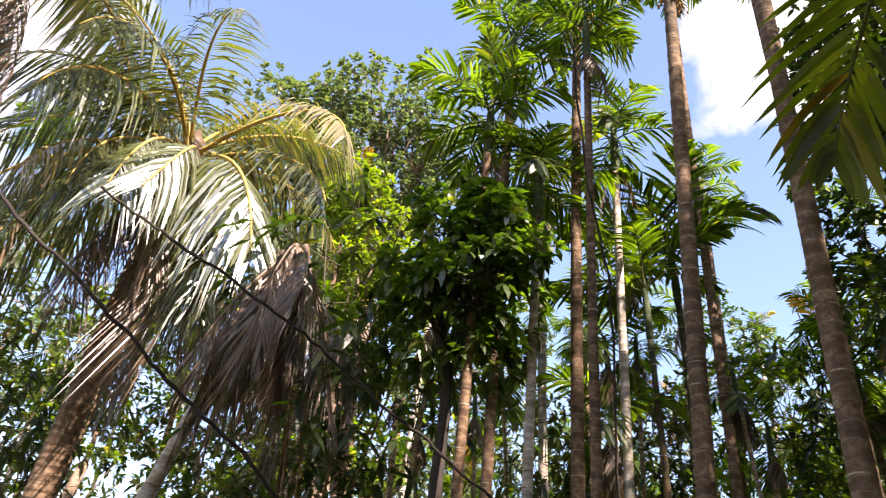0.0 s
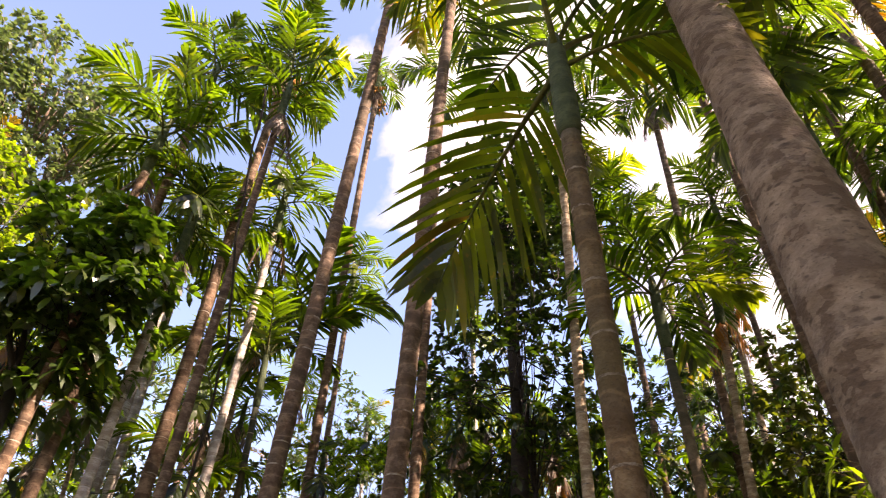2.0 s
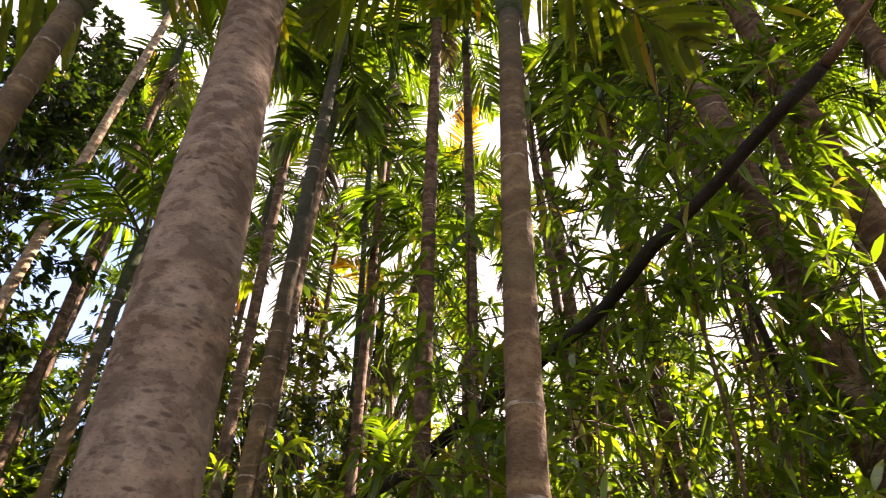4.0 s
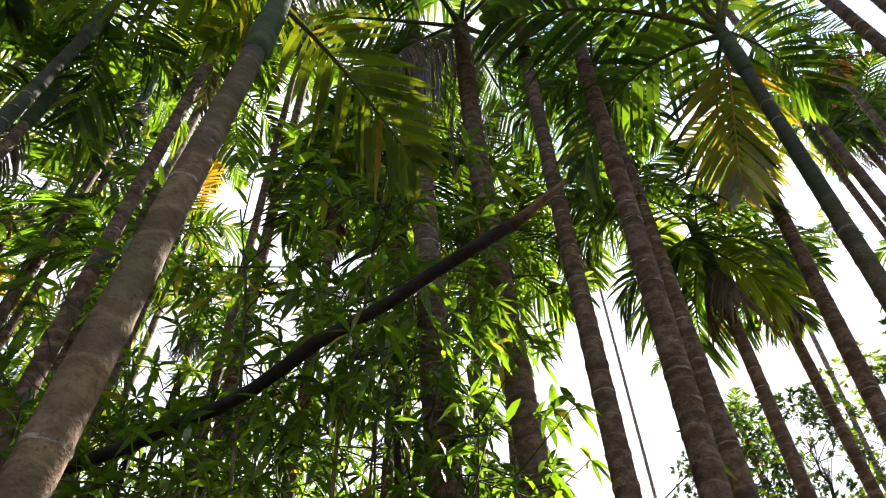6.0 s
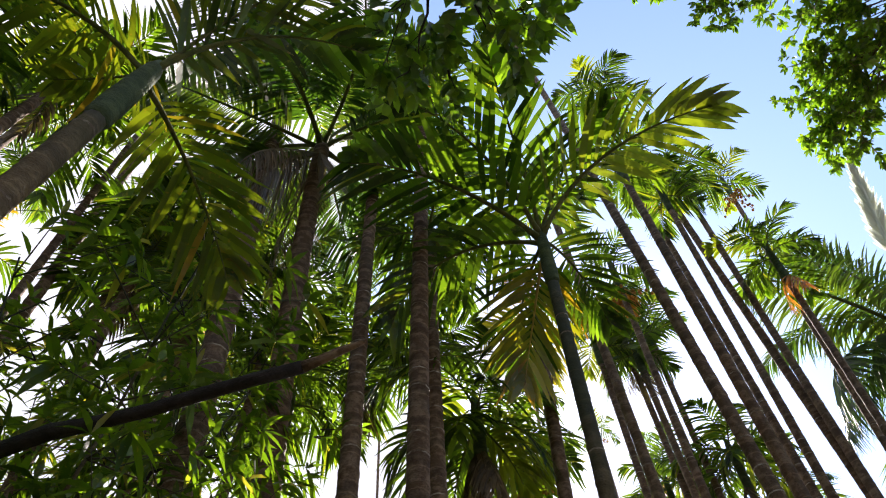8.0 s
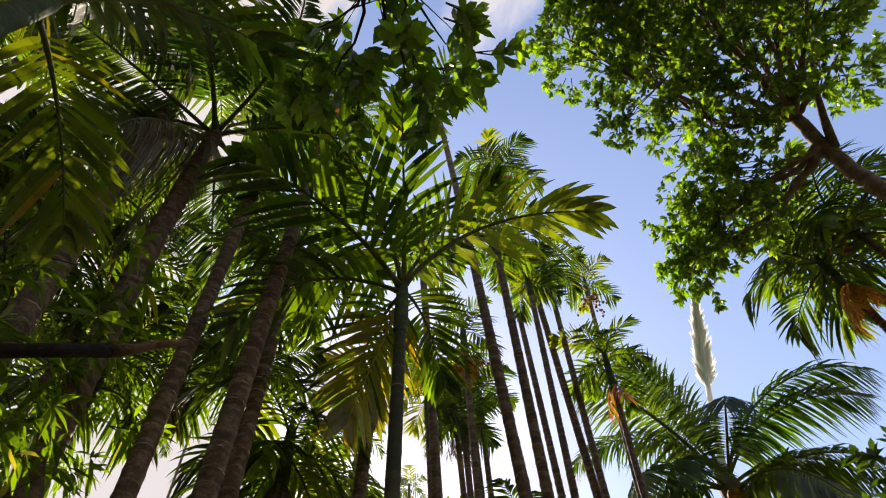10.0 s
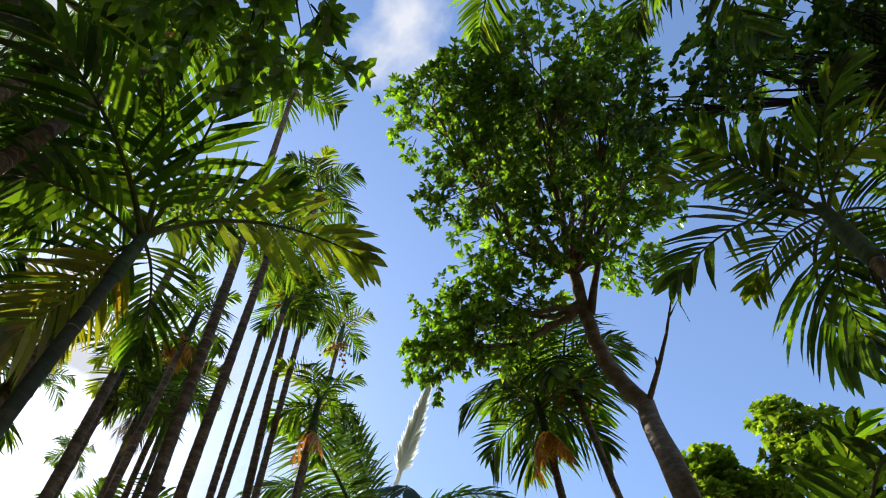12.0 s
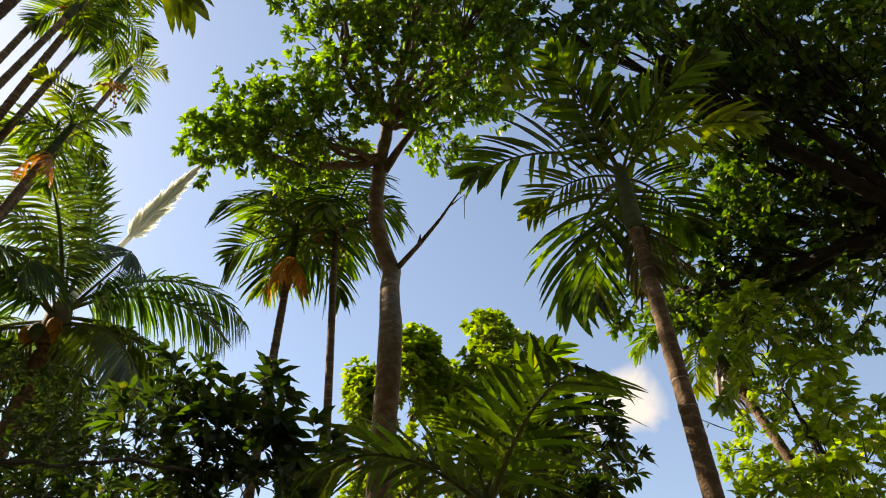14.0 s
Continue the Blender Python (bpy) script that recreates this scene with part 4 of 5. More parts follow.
# a dead coconut stem leaning over, hung with dry fronds
rng = random.Random(19)
root = new("leaning_dead_palm")
BASE = Vector((-3.62, 6.95, -0.12))
root.location = BASE
path = bent((0, 0, 0), Vector((-2.87, 7.05, 3.45)) - BASE, (-0.1, 0, 0), 5, rng)[:-1] + bent(Vector((-2.87, 7.05, 3.45)) - BASE, Vector((-1.74, 6.07, 5.79)) - BASE, (-0.03, 0, 0.05), 8, rng)
trunk_mesh(path, 0.12, 0.05, 0.1, BARK_PALE_SUNLIT, rng, parent=root, proud=0.05)
for k in range(46):
    spot = path[-1].lerp(path[10], (k / 46) ** 1.6) + Vector((rng.uniform(-0.12, 0.12), rng.uniform(-0.12, 0.12), 0.03))
    turn = Euler((radians(rng.uniform(-20, 20)), radians(rng.uniform(-10, 14)), radians(rng.uniform(0, 360)))).to_matrix().to_4x4()
    long = rng.uniform(0.9, 2.5) * (1 - 0.3 * k / 46)
    mesh_part("dry_frond", STRAND if k % 7 else COCO_DRY[6], root, Matrix.Translation(spot) @ turn @ Matrix.Diagonal((long, long * (0.7 if k % 7 else 0.3), long, 1)), "dry brown frond hanging down")
tagged(root, "dead leaning palm stem hung with dry brown fronds", "dead palm")

# broad-leaved trees
TOP = (-1.74, -5.00, 9.14)
broad_tree("broadleaf_tree", (-2.70, -6.83), [(-2.65, -6.78, 5.44), (-2.18, -5.72, 6.47), (-2.38, -6.05, 7.85), (-1.99, -5.73, 8.28), (-1.82, -5.38, 8.71), TOP], (0.15, 0.07),
           [(TOP, (-1.41, -2.94, 10.41), (0.83, 0.83, 0.91), 109),
            (TOP, (-0.64, -3.31, 10.41), (0.71, 0.71, 0.72), 85),
            (TOP, (-0.02, -3.24, 10.16), (0.48, 0.48, 0.42), 36),
            (TOP, (-2.07, -2.91, 10.33), (0.55, 0.55, 0.65), 54),
            (TOP, (-1.38, -3.77, 10.24), (0.80, 0.80, 0.85), 98),
            (TOP, (-2.15, -3.75, 10.19), (0.69, 0.69, 0.78), 80),
            (TOP, (-0.62, -4.04, 9.56), (0.57, 0.57, 0.72), 67),
            (TOP, (-1.55, -4.28, 9.42), (0.57, 0.57, 0.59), 57),
            (TOP, (-2.34, -3.91, 9.42), (0.46, 0.46, 0.65), 46),
            (TOP, (-2.42, -4.69, 9.31), (0.48, 0.48, 0.47), 41),
            (TOP, (-0.90, -4.60, 9.16), (0.46, 0.46, 0.42), 33),
            ((-1.80, -5.28, 8.82), (-0.89, -5.26, 8.74), (0.46, 0.46, 0.30), 36),
            ((-1.80, -5.28, 8.82), (-0.41, -5.45, 8.68), (0.46, 0.46, 0.30), 38),
            ((-1.80, -5.28, 8.82), (-0.04, -5.76, 8.55), (0.30, 0.30, 0.26), 24),
            ((-1.80, -5.28, 8.82), (-0.75, -5.59, 8.58), (0.30, 0.30, 0.22), 16),
            ((-1.80, -5.28, 8.82), (-1.16, -5.10, 8.80), (0.30, 0.30, 0.22), 16)],
           101, TREE_LEAF, BARK_TREE, 0.1, 0.0185, 0.28, 5, 8, label="broad-leaved tree with forked pale trunk and glossy leaves",
           extra=(([(-1.89, -5.34, 8.72), (-1.97, -5.06, 8.97), (-2.09, -4.74, 9.25), (-2.34, -4.24, 9.49)], 0.06), ([(-2.41, -5.98, 7.83), (-2.53, -5.62, 8.01), (-2.62, -5.28, 8.18), (-2.68, -4.93, 8.36)], 0.04), ([(-2.66, -5.10, 8.27), (-2.75, -4.93, 8.35), (-2.89, -5.15, 8.22)], 0.012), ([(-2.53, -5.62, 8.01), (-2.49, -5.52, 8.07)], 0.03)))
# the shaded side of this crown comes from its darkened leaf tone
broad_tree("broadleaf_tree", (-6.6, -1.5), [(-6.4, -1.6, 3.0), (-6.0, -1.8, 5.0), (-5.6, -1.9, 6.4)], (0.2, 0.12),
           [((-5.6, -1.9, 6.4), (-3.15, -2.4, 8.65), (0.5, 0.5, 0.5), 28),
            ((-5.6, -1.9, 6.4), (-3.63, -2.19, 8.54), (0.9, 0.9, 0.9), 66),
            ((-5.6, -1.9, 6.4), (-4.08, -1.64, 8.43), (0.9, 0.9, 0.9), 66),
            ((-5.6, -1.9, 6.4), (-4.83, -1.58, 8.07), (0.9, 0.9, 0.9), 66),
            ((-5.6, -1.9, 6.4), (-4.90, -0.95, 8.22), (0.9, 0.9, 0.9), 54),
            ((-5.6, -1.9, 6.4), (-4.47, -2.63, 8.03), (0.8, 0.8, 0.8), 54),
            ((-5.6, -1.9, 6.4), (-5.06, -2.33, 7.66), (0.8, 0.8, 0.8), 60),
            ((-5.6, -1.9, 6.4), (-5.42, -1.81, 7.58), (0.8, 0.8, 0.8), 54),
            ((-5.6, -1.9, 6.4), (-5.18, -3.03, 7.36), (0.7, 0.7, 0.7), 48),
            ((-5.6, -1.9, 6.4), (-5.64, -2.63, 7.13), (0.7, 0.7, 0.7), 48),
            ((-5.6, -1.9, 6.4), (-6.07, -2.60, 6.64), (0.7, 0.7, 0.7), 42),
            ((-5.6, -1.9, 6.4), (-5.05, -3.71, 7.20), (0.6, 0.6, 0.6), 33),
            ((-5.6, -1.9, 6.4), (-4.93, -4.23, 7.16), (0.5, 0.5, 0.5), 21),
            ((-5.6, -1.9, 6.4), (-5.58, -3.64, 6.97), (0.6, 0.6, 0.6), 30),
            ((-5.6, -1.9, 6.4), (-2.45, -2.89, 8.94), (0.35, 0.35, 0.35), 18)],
           102, SHADE_LEAF, BARK_DARK, 0.115, 0.026, 0.32, 4, 7, label="dense broad-leaved tree with shade-darkened leaves")
broad_tree("background_tree", (-2.59, 14.44), [(-2.59, 14.24, 5.0), (-2.59, 14.04, 10.0)], (0.3, 0.16),
           [((-2.59, 14.04, 10.0), (-2.14, 11.98, 14.06), (1.3, 1.3, 1.10), 66),
            ((-2.59, 14.04, 10.0), (-1.10, 12.45, 13.46), (1.1, 1.1, 0.94), 64),
            ((-2.59, 14.04, 10.0), (-3.09, 12.15, 13.75), (1.0, 1.0, 0.85), 60),
            ((-2.59, 14.04, 10.0), (-5.01, 12.33, 13.35), (1.4, 1.4, 1.19), 60),
            ((-2.59, 14.04, 10.0), (-3.85, 12.72, 12.88), (1.4, 1.4, 1.19), 60),
            ((-2.59, 14.04, 10.0), (-2.43, 12.95, 12.66), (1.4, 1.4, 1.19), 60),
            ((-2.59, 14.04, 10.0), (-1.26, 13.34, 12.19), (1.2, 1.2, 1.02), 64),
            ((-2.59, 14.04, 10.0), (-2.57, 13.92, 11.27), (1.6, 1.6, 1.36), 76),
            ((-2.59, 14.04, 10.0), (-3.73, 13.61, 11.63), (1.3, 1.3, 1.10), 64)],
           103, HAZE_LEAF, BARK_TREE, 0.17, 0.036, 0.62, 4, 7, label="tall airy grey-green tree behind the palms")
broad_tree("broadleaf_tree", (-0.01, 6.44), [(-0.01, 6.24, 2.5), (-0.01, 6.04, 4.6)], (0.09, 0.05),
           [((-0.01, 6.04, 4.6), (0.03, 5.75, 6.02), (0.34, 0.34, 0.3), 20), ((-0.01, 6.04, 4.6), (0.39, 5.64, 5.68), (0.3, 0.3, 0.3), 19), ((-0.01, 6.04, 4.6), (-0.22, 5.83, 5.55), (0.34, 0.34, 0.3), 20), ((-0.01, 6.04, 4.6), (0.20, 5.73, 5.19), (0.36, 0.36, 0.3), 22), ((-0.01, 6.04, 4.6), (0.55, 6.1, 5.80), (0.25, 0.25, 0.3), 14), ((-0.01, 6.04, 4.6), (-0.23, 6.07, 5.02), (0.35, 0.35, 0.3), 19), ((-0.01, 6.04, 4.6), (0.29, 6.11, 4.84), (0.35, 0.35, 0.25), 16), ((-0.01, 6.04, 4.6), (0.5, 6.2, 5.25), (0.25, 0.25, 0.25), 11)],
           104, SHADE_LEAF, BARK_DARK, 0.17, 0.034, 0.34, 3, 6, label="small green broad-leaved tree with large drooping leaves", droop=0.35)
broad_tree("background_tree", (-1.6, 10.9), [(-1.65, 10.8, 4.0), (-1.6, 10.6, 7.4)], (0.14, 0.07),
           [((-1.6, 10.6, 7.4), (-1.94, 9.64, 9.46), (0.5, 0.5, 0.5), 26), ((-1.6, 10.6, 7.4), (-1.45, 10.17, 8.86), (0.5, 0.5, 0.5), 32), ((-1.6, 10.6, 7.4), (-1.75, 10.59, 8.14), (0.7, 0.6, 0.5), 40),
            ((-1.6, 10.6, 7.4), (-1.13, 10.7, 7.9), (0.5, 0.5, 0.5), 26), ((-1.6, 10.6, 7.4), (-2.3, 10.12, 8.7), (0.5, 0.5, 0.5), 26)],
           130, SUNLIT_LEAF, BARK_TREE, 0.13, 0.03, 0.4, 4, 6, label="sunlit yellow-green tree behind the coconut palm")
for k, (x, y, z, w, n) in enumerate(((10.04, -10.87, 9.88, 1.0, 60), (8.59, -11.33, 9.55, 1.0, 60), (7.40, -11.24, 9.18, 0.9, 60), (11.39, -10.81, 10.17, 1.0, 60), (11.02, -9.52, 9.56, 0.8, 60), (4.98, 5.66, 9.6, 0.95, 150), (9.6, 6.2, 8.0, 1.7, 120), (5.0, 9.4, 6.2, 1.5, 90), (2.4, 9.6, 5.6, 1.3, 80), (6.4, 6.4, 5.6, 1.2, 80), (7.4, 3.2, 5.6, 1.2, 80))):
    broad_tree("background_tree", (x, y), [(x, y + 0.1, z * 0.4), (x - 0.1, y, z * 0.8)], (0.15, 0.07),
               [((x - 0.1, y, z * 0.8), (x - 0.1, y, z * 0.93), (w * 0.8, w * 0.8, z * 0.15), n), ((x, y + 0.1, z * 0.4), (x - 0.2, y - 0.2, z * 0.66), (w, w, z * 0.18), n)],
               105 + k, DARK_SHADED_LEAF if k == 5 else (DARK_SHADED_LEAF, SHRUB_LEAF)[k % 2], BARK_DARK, 0.12, 0.026, 0.4, 4, 7, label="dark rounded tree standing behind slender palms", group="dark trees among the palms")
for k, (x, y, z) in enumerate(((-4.14, -8.43, 8.83), (-5.13, -7.63, 8.88), (-4.10, -9.84, 9.18), (-5.01, -8.76, 8.80))):
    w = (0.34, 0.4, 0.25, 0.2)[k]
    broad_tree("background_tree", (x, y), [(x, y, z * 0.5), (x + 0.1, y, z * 0.85)], (0.16, 0.06),
               [((x + 0.1, y, z * 0.85), (x, y, z), (w, w, w * 1.2), 46), ((x + 0.1, y, z * 0.85), (x, y + 0.1, z - w * 1.6), (w * 1.2, w * 1.2, w * 1.6), 60), ((x, y, z * 0.5), (x, y + 0.2, z * 0.72), (w * 1.6, w * 1.6, 1.0), 60)],
               110 + k, SUNLIT_LEAF, BARK_TREE, 0.14, 0.032, 0.3, 4, 7, label="sunlit yellow-green tree beyond the clearing", group="sunlit trees beyond the clearing")
broad_tree("overhanging_branch_tree", (-2.2, -0.3), [(-2.0, -0.3, 3.5), (-0.6, -0.45, 6.2), (1.05, -0.78, 6.76)], (0.06, 0.03),
           [((1.05, -0.78, 6.76), (1.43, -1.25, 6.43), (0.3, 0.3, 0.16), 6),
            ((1.05, -0.78, 6.76), (1.77, -1.45, 6.25), (0.3, 0.3, 0.16), 4),
            ((1.05, -0.78, 6.76), (1.20, -1.49, 6.36), (0.3, 0.3, 0.16), 5),
            ((1.05, -0.78, 6.76), (1.37, -1.69, 6.23), (0.3, 0.3, 0.16), 4),
            ((1.05, -0.78, 6.76), (1.05, -1.65, 6.32), (0.3, 0.3, 0.16), 3),
            ((1.05, -0.78, 6.76), (1.71, -1.16, 6.42), (0.3, 0.3, 0.16), 4)],
           120, TREE_LEAF, BARK_DARK, 0.15, 0.028, 0.24, 4, 5, label="thin tree whose leafy branch hangs over the path")

# leaning dark branch
rng = random.Random(5)
root = new("leaning_branch")
root.location = (5.6, 2.2, 0.0)
v, f = tube(bent((0, 0, -0.1), (-0.05, 0, 3.35), (0.05, 0.05, 0), 6, rng), [0.05] * 7, 10, 0.05, rng)
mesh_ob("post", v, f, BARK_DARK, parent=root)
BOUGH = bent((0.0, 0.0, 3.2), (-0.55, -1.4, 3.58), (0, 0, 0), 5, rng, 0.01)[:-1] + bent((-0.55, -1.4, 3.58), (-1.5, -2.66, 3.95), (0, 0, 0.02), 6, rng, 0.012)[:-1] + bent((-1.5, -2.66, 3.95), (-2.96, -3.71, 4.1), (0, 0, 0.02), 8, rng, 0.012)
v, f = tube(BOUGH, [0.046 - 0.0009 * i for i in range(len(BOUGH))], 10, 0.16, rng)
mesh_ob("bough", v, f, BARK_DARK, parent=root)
v, f = tube(bent((-2.96, -3.71, 4.1), (-3.2, -3.86, 4.16), (0, 0, 0.01), 4, rng, 0.006), [0.028, 0.024, 0.02, 0.016, 0.012], 8, 0.1, rng)
mesh_ob("broken_end", v, f, BARK, parent=root, label="brown broken end")
tagged(root, "dark bare branch leaning through the undergrowth", "branch")


def vine(points, r, seed, label, mat=BARK_DARK):
    rng = random.Random(seed)
    line = []
    for a, b in zip(points, points[1:]):
        line += bent(a, b, (0, 0, -0.02), 8, rng, 0.012)[:-1]
    line.append(Vector(points[-1]))
    v, f = tube(line, [r * rng.uniform(0.85, 1.1) for p in line], 7)
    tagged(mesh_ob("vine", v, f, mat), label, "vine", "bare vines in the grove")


vine([(-4.04, 3.40, 4.55), (-3.03, 3.59, 4.35), (-2.50, 3.88, 3.97), (-2.10, 4.12, 3.67), (-1.65, 4.38, 3.32), (-1.28, 4.56, 3.09), (-0.77, 5.01, 2.66)], 0.015, 1, "dark bare vine sagging across the undergrowth")
vine([(-2.68, 4.01, 4.81), (-2.19, 4.21, 4.58), (-1.70, 4.39, 4.36), (-1.09, 4.73, 4.09), (-0.64, 5.04, 3.85), (-0.17, 5.25, 3.58), (0.39, 5.52, 3.25), (0.88, 5.82, 2.86)], 0.013, 2, "dark bare vine sagging across the undergrowth")
vine([(1.82, 7.05, 2.22), (1.58, 6.14, 3.49), (1.40, 5.23, 5.12), (1.13, 4.74, 5.80), (0.90, 4.08, 7.07)], 0.012, 3, "thin dark vine climbing beside a palm trunk")

# understorey
SHRUBS = [shrub("shrub", 200, 6.3, 6, 1.35, 0.23, 0.022, SHRUB_LEAF, 2, 7, 5, "tall leafy shrub with whorls of long drooping leaves", start=0.7),
          shrub("shrub", 201, 4.4, 6, 1.1, 0.23, 0.02, SUNLIT_LEAF, 3, 7, 8, "sunlit yellow-green shrub with long drooping leaves", start=0.3),
          shrub("shrub", 202, 3.6, 7, 1.0, 0.25, 0.024, SUNLIT_LEAF, 4, 7, 8, "yellow-green leafy shrub in dappled light"),
          shrub("shrub", 203, 6.5, 8, 1.6, 0.24, 0.028, DARK_SHADED_LEAF, 3, 6, 10, "dark green leafy shrub in the shade", start=0.2)]
SHRUBS[0].matrix_basis = pose(4.2, -1.0, 0)
SHRUBS[1].matrix_basis = pose(5.6, 1.6, 0)
SHRUBS[2].matrix_basis = pose(5.3, 0.2, 0)
SHRUBS[3].matrix_basis = pose(8.8, 3.6, 0)
rng = random.Random(31)
for k in range(7):
    a, d = radians(86 + 4.6 * k + rng.uniform(-2, 2)), rng.uniform(3.6, 6.0)
    copy_thing(SHRUBS[(0, 1, 0, 2)[k % 4]], pose(0.6 + d * math.sin(a), -0.5 + d * math.cos(a), 0, 0, 0, rng.uniform(0, 360)) @ Matrix.Scale(rng.uniform(0.62, 0.9), 4))
for k, (a, d) in enumerate(((84, 3.9), (97, 3.5))):
    copy_thing(SHRUBS[1 + k % 2], pose(0.6 + d * math.sin(radians(a)), -0.5 + d * math.cos(radians(a)), 0, 0, 0, 70 * k) @ Matrix.Scale((0.85, 0.8)[k], 4))
for k in range(50):
    a, d = radians(rng.uniform(-42, 112)), rng.uniform(7.5, 17)
    copy_thing(SHRUBS[rng.choice((1, 3, 2, 3, 3))], pose(0.5 + d * math.sin(a), -0.4 + d * math.cos(a), 0, 0, 0, rng.uniform(0, 360)) @ Matrix.Scale(rng.uniform(0.8, 1.3), 4))

for k, (x, y, z) in enumerate(((4.6, -1.6, 5.8), (5.9, 0.1, 6.0), (5.9, -1.0, 6.2), (6.3, -0.4, 4.9), (6.2, -1.9, 5.2))):
    broad_tree("understorey_tree", (x, y), [(x + 0.1, y, z * 0.5), (x, y + 0.1, z * 0.8)], (0.045, 0.02),
               [((x, y + 0.1, z * 0.8), (x, y, z * 0.92), (1.0, 1.0, 0.6), 36), ((x + 0.1, y, z * 0.5), (x, y, z * 0.68), (1.0, 1.0, 0.5), 22 if k > 2 else 8)],
               640 + k, DARK_SHADED_LEAF if k > 2 else SHRUB_LEAF, BARK_DARK, 0.2, 0.015, 0.3, 4, 8, droop=0.4, profile=LANCE, label="slender understorey tree with long drooping leaves", group="understorey trees")

# trees that close the grove behind
for k in range(21):
    a, d = radians(-42 + 138 * k / 20 + rng.uniform(-4, 4)), rng.uniform(15, 26)
    x, y = 0.5 + d * math.sin(a), -0.4 + d * math.cos(a)
    z = 1.6 + d * math.tan(radians(rng.uniform(19, 27)))
    w = rng.uniform(1.9, 2.8)
    broad_tree("background_tree", (x, y), [(x, y, z * 0.4), (x + 0.3, y, z * 0.7)], (0.18, 0.1),
               [((x + 0.3, y, z * 0.7), (x, y, z), (w, w, w * 0.8), 64), ((x, y, z * 0.4), (x + 0.5, y, z * 0.6), (w * 1.2, w, w * 0.8), 64), ((x, y, z * 0.4), (x - 1.5, y + 0.5, z * 0.75), (w, w, w * 0.7), 48)],
               600 + k, (DARK_SHADED_LEAF, HAZE_LEAF, SHRUB_LEAF)[k % 3], BARK_TREE, 0.26, 0.045, 0.6, 3, 5, label="leafy tree closing the grove behind the palms", group="trees behind the grove")

# palms further in
for k in range(46):
    a, d = radians(rng.uniform(-42, 98)), rng.uniform(12.0, 26)
    x, y = 0.5 + d * math.sin(a), -0.4 + d * math.cos(a)
    h = d * math.tan(radians(rng.uniform(14, 38))) + 1.6
    areca((x, y), (x + rng.uniform(-0.5, 0.5), y + rng.uniform(-0.5, 0.5), min(h, 15)), rng.uniform(0.055, 0.085), 300 + k, 9, rng.uniform(1.1, 1.6), dry=k % 4, yellow=k % 3 == 0, step=0.3, sides=8, mat=(BARK, BARK_PALE_SUNLIT, BARK_GREEN, BARK)[k % 4])

# thin sunlit stems in the undergrowth
for k in range(34):
    a, d = radians(-16 + 2.9 * k + rng.uniform(-3, 3)), rng.uniform(6.6, 10.5)
    x, y = 0.4 + d * math.sin(a), -0.2 + d * math.cos(a)
    h = d * rng.uniform(0.36, 0.62) + 1.4
    areca((x, y), (x + rng.uniform(-0.6, 0.6), y + rng.uniform(-0.4, 0.4), h), rng.uniform(0.024, 0.036), 800 + k, 5, rng.uniform(0.7, 1.15), mat=BARK_TAN, dry=2 + k % 3, dead=k % 4 == 0, yellow=k % 6 == 0, low=1, shaft=0.5, step=0.28, sides=8, label="thin pale-stemmed young areca palm with withered lower fronds")

# young palms without much trunk
for k in range(12):
    a, d = radians(rng.uniform(36, 118)), rng.uniform(8.5, 14)
    x, y = 0.5 + d * math.sin(a), -0.4 + d * math.cos(a)
    areca((x, y), (x, y, rng.uniform(0.25, 0.42) * d), 0.045, 500 + k, 7, rng.uniform(1.6, 2.1), mat=BARK_GREEN, low=0, high=3, loose=True, label="young areca palm with upright arching fronds", step=0.3, sides=8)

# tall slender palms against the bright side of the sky
for k in range(9):
    a, d = radians(rng.uniform(118, 162)), rng.uniform(15, 24)
    x, y = 0.7 + d * math.sin(a), -0.8 + d * math.cos(a)
    h = d * math.tan(radians(rng.uniform(30, 49))) + 1.7
    areca((x, y), (x + rng.uniform(-0.6, 0.6), y + rng.uniform(-0.6, 0.6), h), rng.uniform(0.05, 0.065), 700 + k, 9, rng.uniform(1.0, 1.35), dry=k % 2, dead=k % 3 == 0, nuts="green" if k % 4 == 0 else "", step=0.3, sides=8)

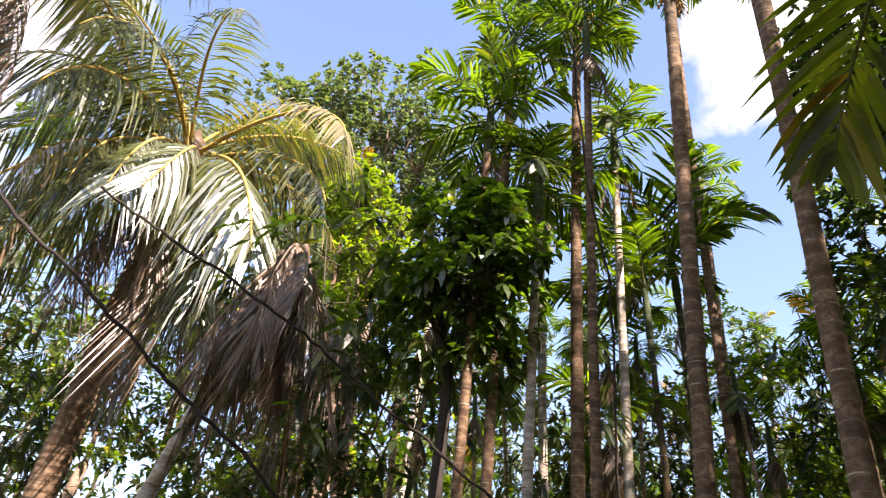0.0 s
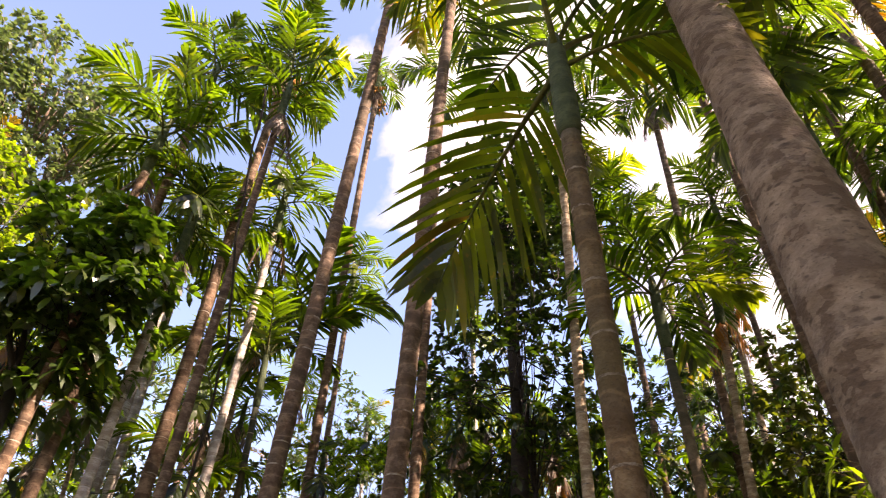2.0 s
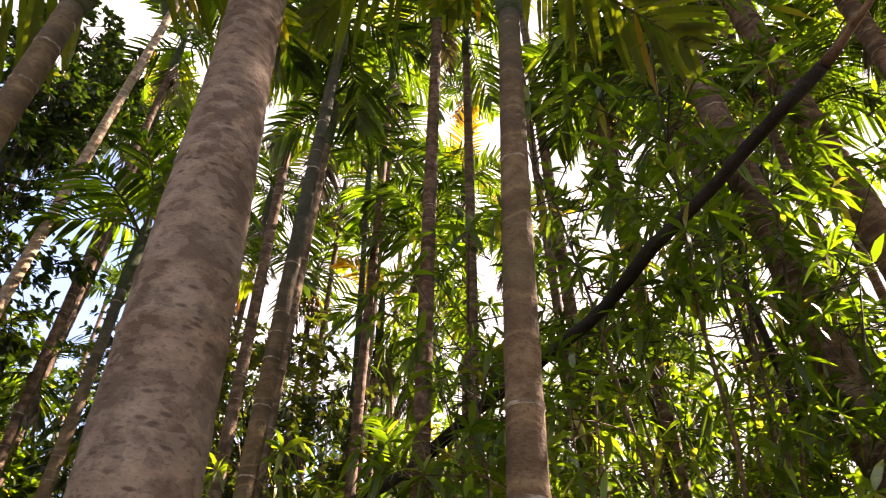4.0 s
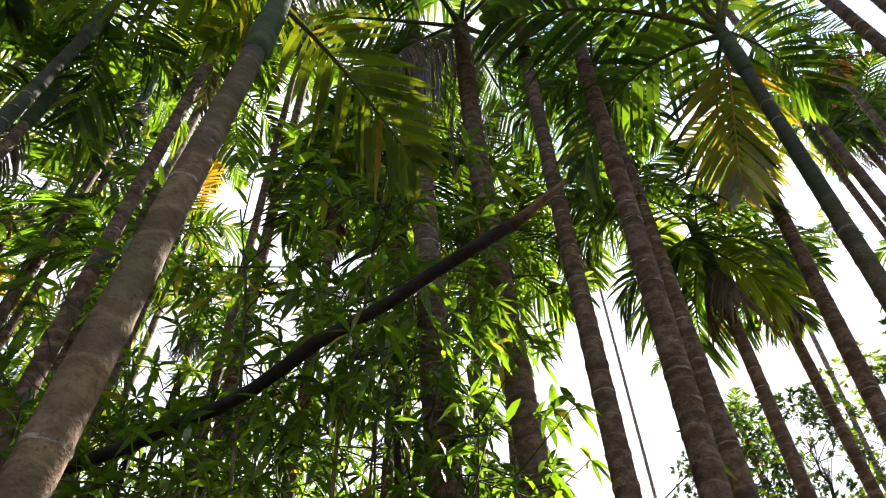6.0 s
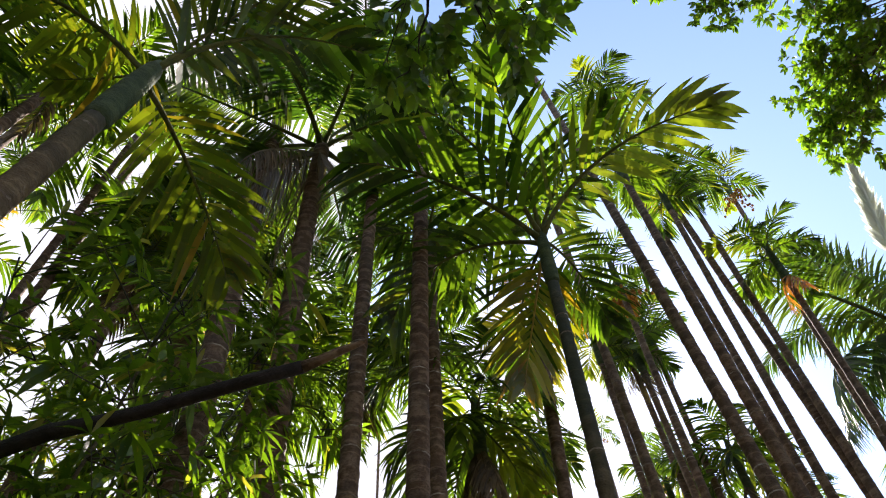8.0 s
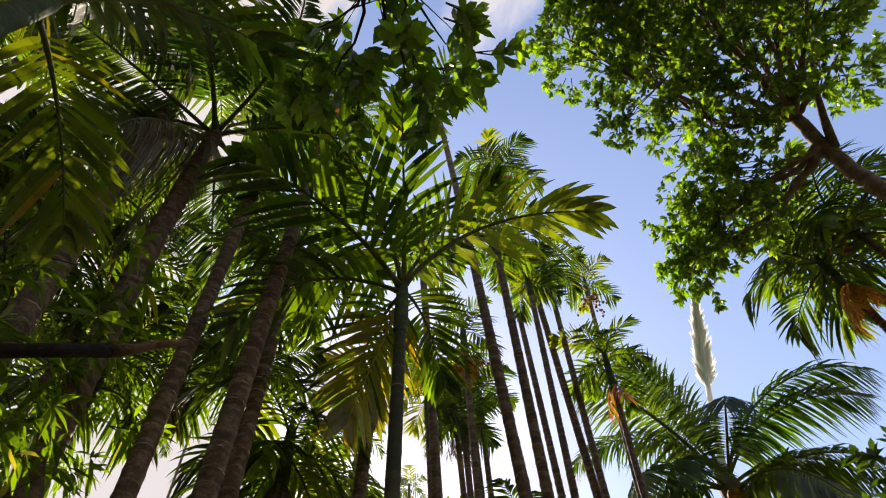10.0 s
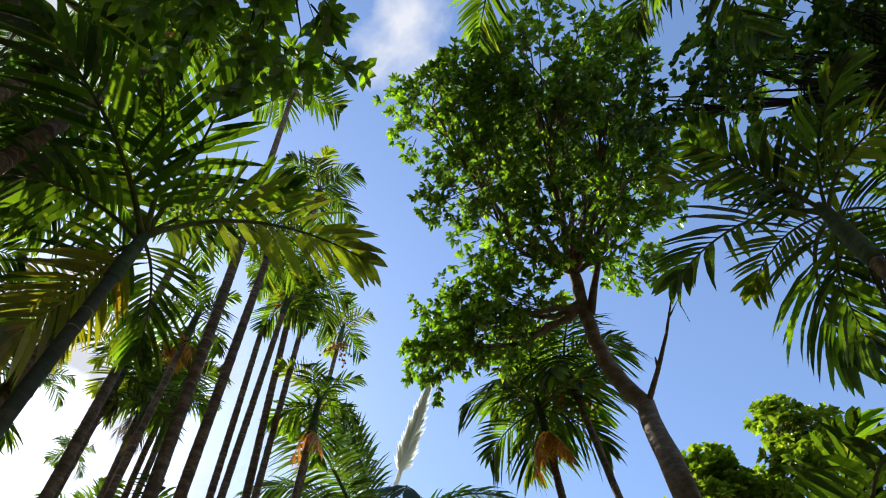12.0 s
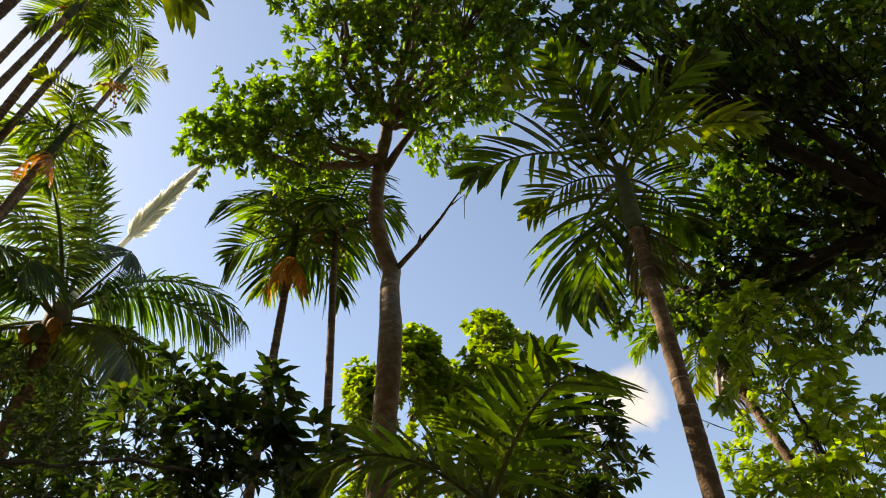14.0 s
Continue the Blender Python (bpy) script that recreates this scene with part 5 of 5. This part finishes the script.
# tall palms over the leafy middle of the grove
for k in range(5):
    a, d = radians(38 + 8.7 * k + rng.uniform(-2, 2)), rng.uniform(8.5, 15)
    x, y = 0.5 + d * math.sin(a), -0.1 + d * math.cos(a)
    h = d * math.tan(radians(rng.uniform(34, 48))) + 1.8
    areca((x, y), (x + rng.uniform(-0.4, 0.4), y + rng.uniform(-0.4, 0.4), h), rng.uniform(0.05, 0.065), 740 + k, 10, rng.uniform(1.2, 1.6), dry=2 + k % 2, nuts="green" if k % 3 == 0 else "", step=0.3, sides=8)

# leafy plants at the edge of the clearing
for k, (x, y, z, w, mat, leaf, wide) in enumerate(((-0.95, -5.5, 4.95, 0.6, DARK_SHADED_LEAF, 0.2, 0.034), (0.10, -5.6, 4.0, 0.6, DARK_SHADED_LEAF, 0.1, 0.014), (0.75, -5.4, 3.9, 0.7, DARK_SHADED_LEAF, 0.1, 0.014), (-4.4, -6.4, 6.2, 0.7, DARK_SHADED_LEAF, 0.16, 0.03),
                                                   (-3.6, -5.0, 5.6, 0.6, DARK_SHADED_LEAF, 0.14, 0.024), (-4.48, -3.32, 5.75, 0.35, SUNLIT_LEAF, 0.15, 0.026), (-5.3, -3.45, 5.2, 0.45, SUNLIT_LEAF, 0.16, 0.028), (-3.95, -2.9, 3.9, 0.6, SUNLIT_LEAF, 0.13, 0.02), (-5.9, -4.0, 7.4, 0.8, SUNLIT_LEAF, 0.13, 0.022), (-0.3, -5.7, 4.9, 0.6, DARK_SHADED_LEAF, 0.15, 0.022), (0.36, -8.68, 6.50, 0.8, DARK_SHADED_LEAF, 0.13, 0.02), (-0.45, -7.99, 5.89, 0.8, DARK_SHADED_LEAF, 0.13, 0.02), (0.83, -9.15, 7.09, 0.8, DARK_SHADED_LEAF, 0.13, 0.02))):
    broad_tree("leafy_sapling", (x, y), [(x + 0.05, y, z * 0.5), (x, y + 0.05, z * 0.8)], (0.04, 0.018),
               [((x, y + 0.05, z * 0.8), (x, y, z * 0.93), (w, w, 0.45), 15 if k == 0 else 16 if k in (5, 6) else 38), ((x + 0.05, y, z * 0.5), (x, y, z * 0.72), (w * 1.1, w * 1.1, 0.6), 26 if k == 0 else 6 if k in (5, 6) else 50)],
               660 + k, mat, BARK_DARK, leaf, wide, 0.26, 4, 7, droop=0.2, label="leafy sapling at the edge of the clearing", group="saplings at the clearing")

vine([(1.3, -4.9, -0.1), (1.2, -4.8, 2.6), (0.62, -4.62, 3.75), (0.0, -4.85, 4.05), (-0.75, -5.25, 4.35), (-1.1, -5.4, 4.55)], 0.012, 9, "thin bare branch crossing in front of the saplings")
